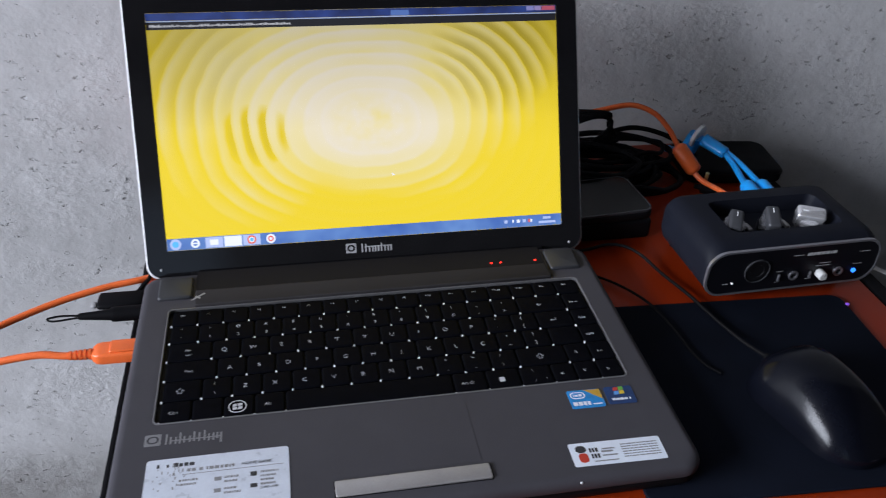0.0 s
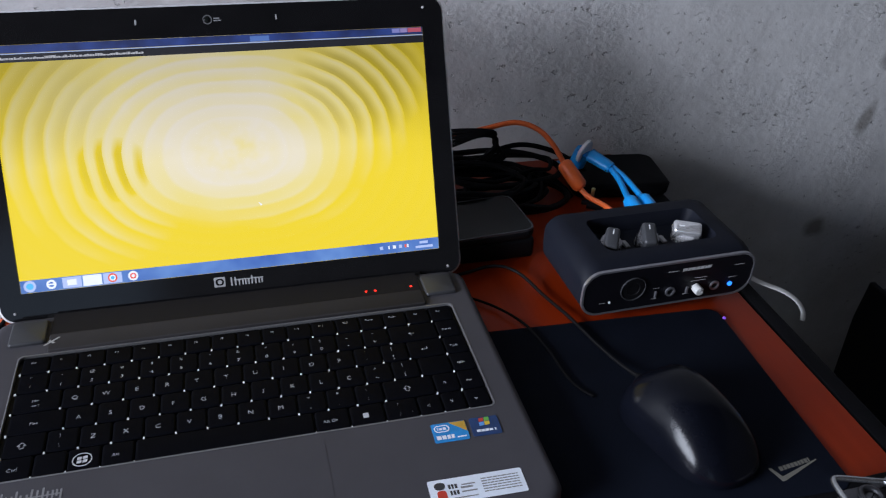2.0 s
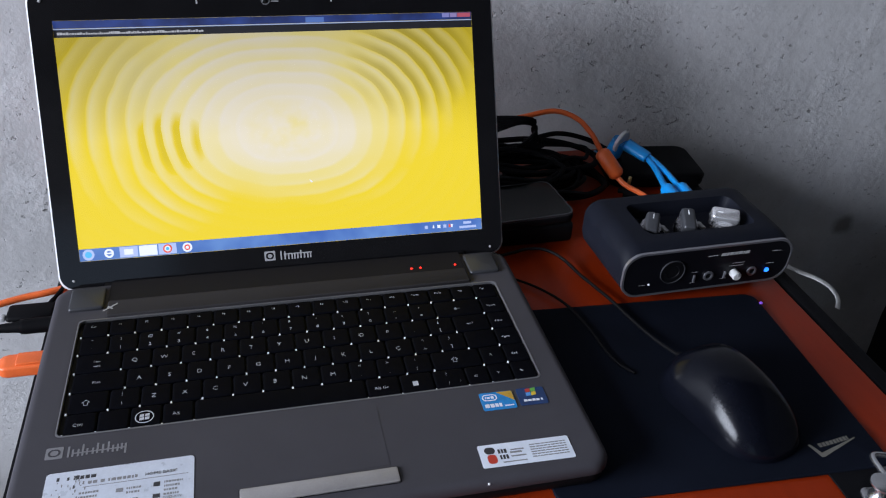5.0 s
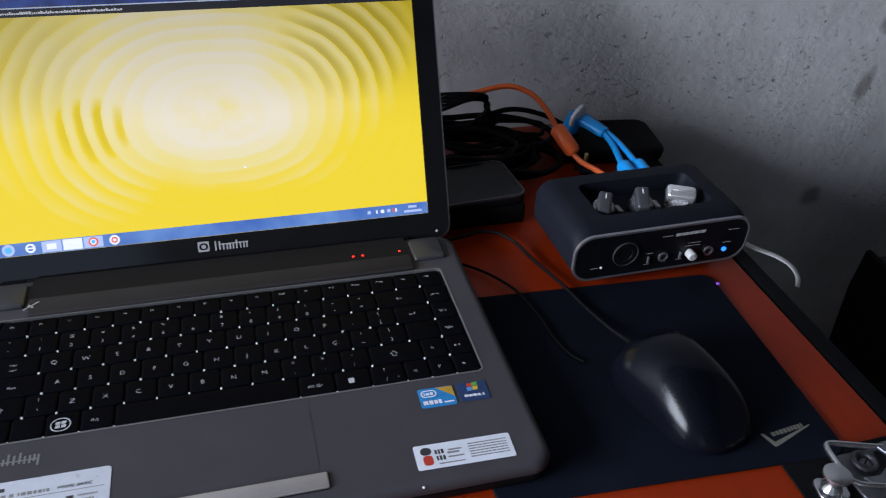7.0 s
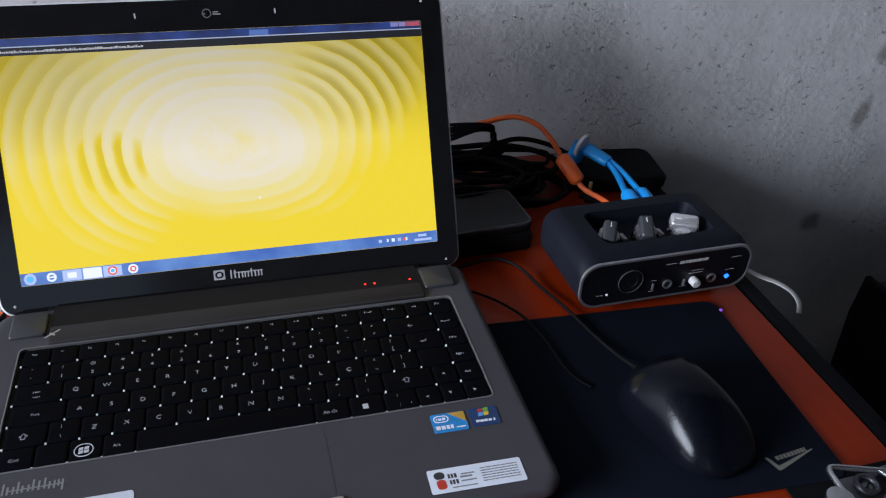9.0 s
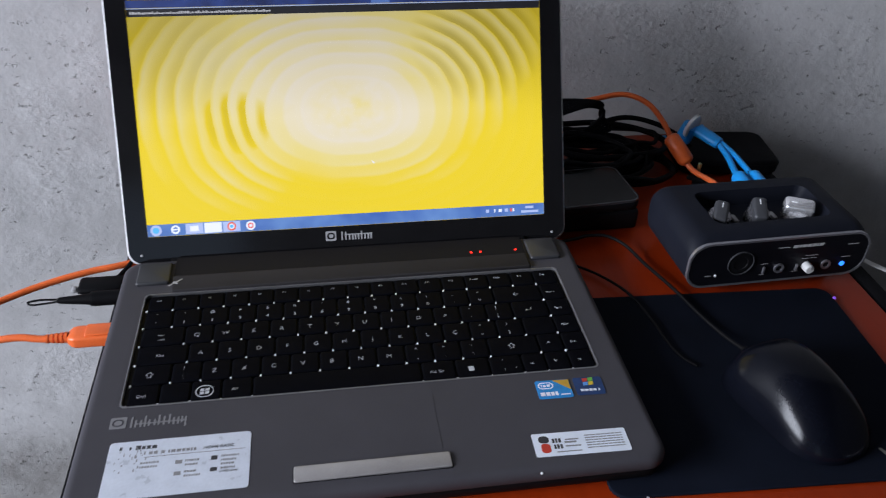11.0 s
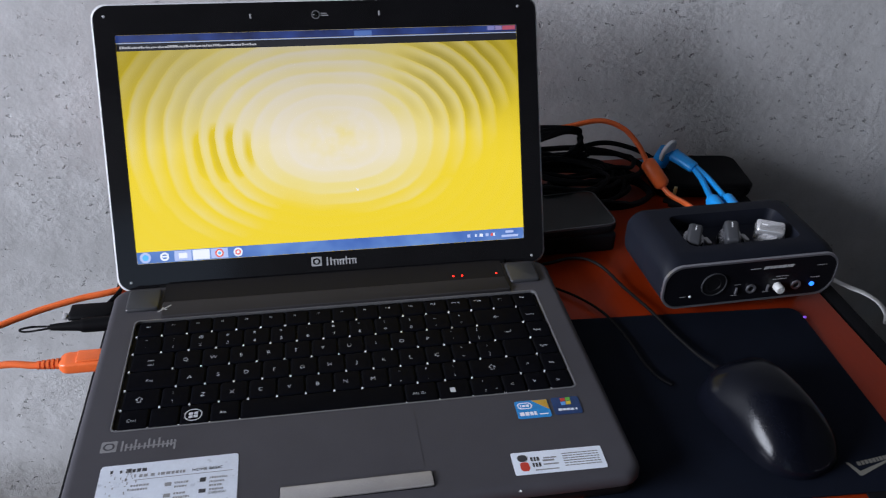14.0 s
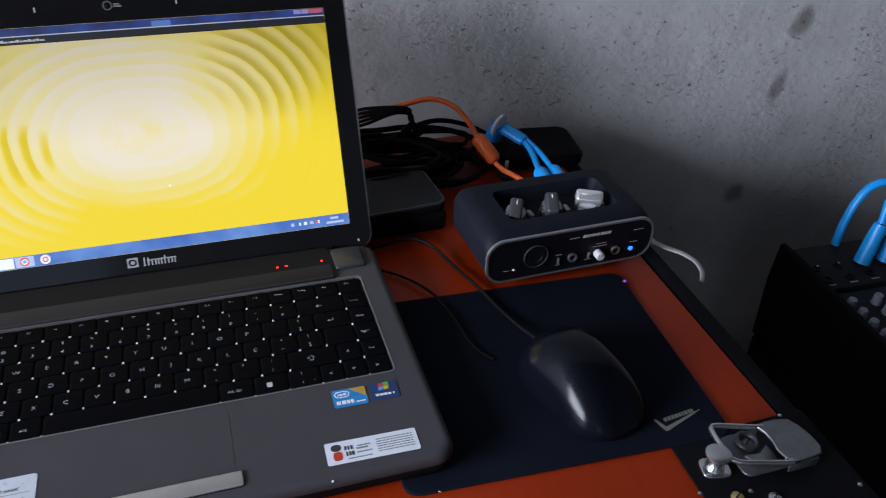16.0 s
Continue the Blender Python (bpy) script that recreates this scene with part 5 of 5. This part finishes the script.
for pts in ([(0.245, 0.405, 0.792), (0.280, 0.408, 0.797), (0.310, 0.402, 0.792), (0.335, 0.395, 0.780), (0.350, 0.388, 0.768)], [(0.230, 0.395, 0.785), (0.270, 0.390, 0.783), (0.300, 0.382, 0.776), (0.318, 0.372, 0.764), (0.322, 0.360, 0.760)]):
    part("strand", tube(pts, 0.0026, 8, 8), BLACK, coil)

strap = thing("white_strap", (0.43, 0.17, TOP), "narrow white flat strap curling over the table's edge", "strap")
part("band", tube([(0.4130, 0.2230, 0.7700), (0.4180, 0.2140, 0.7630), (0.4240, 0.2020, 0.7590), (0.4310, 0.1900, 0.7590), (0.4410, 0.1800, 0.7580), (0.4490, 0.1700, 0.7545), (0.4515, 0.1610, 0.7490), (0.4490, 0.1550, 0.7430)], 0.0034, 10, 8, 0.22), DIMMED_WHITE, strap, "narrow white band")

# ---- draw latch on the corner ----
latch = thing("draw_latch", (0.37, -0.04, TOP), "worn chrome draw latch screwed on the black corner", "latch")
LZ = TOP + 0.0018
part("base_plate", slab(ring_points(0.3480, -0.0530, 0.3960, -0.0190, 0.005, 4), LZ, LZ + 0.0020, 0.0008), STEEL_DARK, latch, "dark steel base plate")
# lever: a curved plate, rounded at its free end, lower towards the table's edge
outline = [(0.3705, -0.0240), (0.3780, -0.0228), (0.3880, -0.0222), (0.3980, -0.0228), (0.4030, -0.0290), (0.4060, -0.0380), (0.4065, -0.0470), (0.4020, -0.0535), (0.3920, -0.0560), (0.3800, -0.0570), (0.3745, -0.0545), (0.3725, -0.0470), (0.3740, -0.0390), (0.3735, -0.0310)]
drop = lambda x: 0.0125 - 0.0050 * max(0.0, (x - 0.380) / 0.026) ** 1.6
part("lever", loft([[(x, y, LZ + drop(x) - t) for x, y in inset(outline, g)] for g, t in ((0.0005, 0.0018), (0.0, 0.0013), (0.0, 0.0005), (0.0006, 0.0))]), DULL_STEEL, latch, "scuffed grey steel lever plate")
for wy in (-0.0225, -0.0562):
    part("side_lug", block((0.3760, wy - 0.0007, LZ + 0.0015), (0.3980, wy + 0.0007, LZ + 0.0088), 0.0005), STEEL_DARK, latch)
loop = [(0.3760, -0.0258, LZ + 0.0108), (0.3660, -0.0230, LZ + 0.0112), (0.3520, -0.0185, LZ + 0.0115), (0.3440, -0.0165, LZ + 0.0116), (0.3410, -0.0190, LZ + 0.0116), (0.3400, -0.0260, LZ + 0.0115), (0.3395, -0.0360, LZ + 0.0113), (0.3400, -0.0430, LZ + 0.0112), (0.3440, -0.0475, LZ + 0.0111), (0.3520, -0.0502, LZ + 0.0110), (0.3620, -0.0528, LZ + 0.0108), (0.3720, -0.0553, LZ + 0.0104), (0.3780, -0.0562, LZ + 0.0098)]
part("loop", tube(loop, 0.0019, 12, 8), CHROME, latch, "bent chrome wire loop")
part("tongue", slab([(0.3540, -0.0400), (0.3590, -0.0480), (0.3720, -0.0515), (0.3740, -0.0440), (0.3730, -0.0360), (0.3650, -0.0410)], LZ + 0.0040, LZ + 0.0058, 0.0005), DULL_STEEL, latch, "dull steel tongue")
part("inner_ring", tube([(0.3635 + 0.0062 * math.cos(a), -0.0290 + 0.0066 * math.sin(a), LZ + 0.0046) for a in (2 * math.pi * k / 14 for k in range(15))], 0.0019, 8, 2), STEEL_DARK, latch, "dark steel ring")
part("screw", lathe([(0.0040, 0), (0.0038, 0.0016), (0.0015, 0.0026)], 14), DULL_STEEL, latch, M=pose(0.3640, -0.0292, LZ + 0.0020))
part("screw_slot", block((-0.0028, -0.0004, 0), (0.0028, 0.0004, 0.0008)), SHELL, latch, M=pose(0.3640, -0.0292, LZ + 0.0042, 0, 0, 35))
for sx, sy in ((0.3745, -0.0535), (0.3665, -0.0495), (0.4020, -0.0500)):
    part("rivet", lathe([(0.0015, 0), (0.0013, 0.0012), (0.0005, 0.0018)], 10), CHROME, latch, M=pose(sx, sy, LZ + (0.0105 if sx > 0.37 and sx < 0.40 else 0.0055)))
stud_base = slab(ring_points(-0.0095, -0.0080, 0.0095, 0.0080, 0.0045, 5), 0, 0.0022, 0.0008)
part("stud_base", stud_base, CHROME, latch, "small rounded chrome foot", pose(0.3325, -0.0405, LZ, 0, 0, -12))
part("stud", lathe([(0.0066, 0.0020), (0.0058, 0.0036), (0.0042, 0.0054), (0.0036, 0.0090), (0.0038, 0.0110), (0.0074, 0.0120), (0.0084, 0.0130), (0.0082, 0.0143), (0.0060, 0.0150), (0.0, 0.0152)], 28), CHROME, latch, "mushroom-shaped chrome stud", pose(0.3325, -0.0400, LZ))
for name, sx, sy, mt, words in (("brass_screw", 0.3340, -0.0640, GOLD, "small worn brass screw in the corner"), ("steel_screw", 0.3565, -0.0710, CHROME, "small steel screw in the corner")):
    sc_ = thing(name, (sx, sy, LZ), words, "screw")
    part("head", lathe([(0.0042, 0), (0.0040, 0.0010), (0.0020, 0.0018), (0.0, 0.0019)], 16), mt, sc_, M=pose(sx, sy, LZ))
    part("slot", block((-0.0030, -0.0004, 0.0015), (0.0030, 0.0004, 0.0021)), SHELL, sc_, M=pose(sx, sy, LZ, 0, 0, 30))

# ---- mixing desk beside the table ----
MX = pose(0.6620, 0.2960, 0.0, 0, 0, -1.5)
desk = thing("mixing_desk", None, "black mixing desk with pale knobs and blue plugs beside the table", "mixer", M=MX @ pose(0, 0, 0.52))
MZ = 0.650
part("side_cheek", slab([(-0.300, 0.52), (0.0, 0.52), (0.004, 0.60), (0.0, MZ + 0.002), (-0.03, MZ + 0.002), (-0.300, MZ - 0.006)], 0, 0.008, 0.002), CHEEK, desk, "black end cheek", MX @ pose(0.0, 0, 0, 90, 0, 90))
part("chassis", block((0.0085, -0.295, 0.522), (0.36, -0.004, MZ - 0.035), 0.004), SHELL, desk, "black metal chassis", MX)
MT = MX @ pose(0, 0, MZ - 0.006, 1.5)
part("jack_panel", block((0.009, -0.078, -0.020), (0.36, -0.002, 0.0), 0.003), PANEL_GREY, desk, "dark grey jack panel", MT)
part("control_panel", block((0.009, -0.300, -0.026), (0.36, -0.080, -0.004), 0.003), PANEL_GREY, desk, "dark grey control panel", MT)
for i in range(10):
    for j in range(2):
        jx, jy = 0.020 + 0.028 * i, -0.042 - 0.020 * j
        part("jack_socket", frame_plate(ring_points(-0.0052, -0.0052, 0.0052, 0.0052, 0.0051, 5), ring_points(-0.0034, -0.0034, 0.0034, 0.0034, 0.0033, 5), 0, 0.002), SHELL, desk, "black ringed jack socket", MT @ pose(jx, jy, 0.0))
        if j == 0:
            # Each socket's glint is added as a small chrome bead.
            part("socket_glint", lathe([(0.0016, 0), (0.0012, 0.0008), (0.0004, 0.0012)], 10), CHROME, desk, "small chrome bead drawn as the socket's glint", MT @ pose(jx + 0.003, jy + 0.002, 0.002))
        else:
            part("panel_print", block((-0.0050, -0.0008, 0), (0.0050, 0.0008, 0.0004)), INK_GREY, desk, M=MT @ pose(jx, jy - 0.009, 0.0))
for i in range(9):
    for j in range(11):
        part("control_knob", lathe([(0.0056, 0), (0.0054, 0.002), (0.0046, 0.009), (0.0042, 0.0118), (0.0, 0.0122)], 14), KNOB_WHITE, desk, "pale tapered control knob", MT @ pose(0.018 + 0.033 * i, -0.104 - 0.0170 * j, -0.004))
stand = thing("equipment_stand", (0.8, 0.15, 0), "black stand carrying the mixing desk", "stand")
part("stand_box", block((0.0, -0.30, 0.0), (0.37, 0.0, 0.519), 0.006), CHEEK, stand, "black covered box", MX)
blue2 = thing("blue_audio_leads", (0.72, 0.25, MZ), "bright blue audio plugs and looping leads in the desk", "cable")
for k, (jx, jy) in enumerate(((0.078, -0.044), (0.106, -0.047))):
    foot = MT @ Vector((jx, jy, 0.001))
    top = foot + Vector((0.014, 0.006, 0.046))
    part("plug", tube([foot, foot + 0.25 * (top - foot), foot + 0.7 * (top - foot), top], lambda t: 0.0090 - 0.0036 * max(0.0, t - 0.5), 14, 4), BLUE, blue2, "blue plug body")
    part("lead", tube([top, top + Vector((0.010, 0.010, 0.024)), top + Vector((0.036, 0.030, 0.030)), top + Vector((0.09, 0.045, 0.0)), top + Vector((0.12, 0.05, -0.08))], 0.0042, 10, 8), BLUE, blue2, "blue lead")
foot = MT @ Vector((0.072, -0.006, 0.0))
part("lead", tube([foot + Vector((0, 0, 0.0)), foot + Vector((0.003, 0.002, 0.022)), foot + Vector((0.012, 0.004, 0.052)), foot + Vector((0.026, 0.004, 0.072)), foot + Vector((0.046, 0.000, 0.078)), foot + Vector((0.070, -0.006, 0.070)), foot + Vector((0.088, -0.016, 0.040))], 0.0052, 12, 8, 0.8), BLUE, blue2, "blue looping lead")
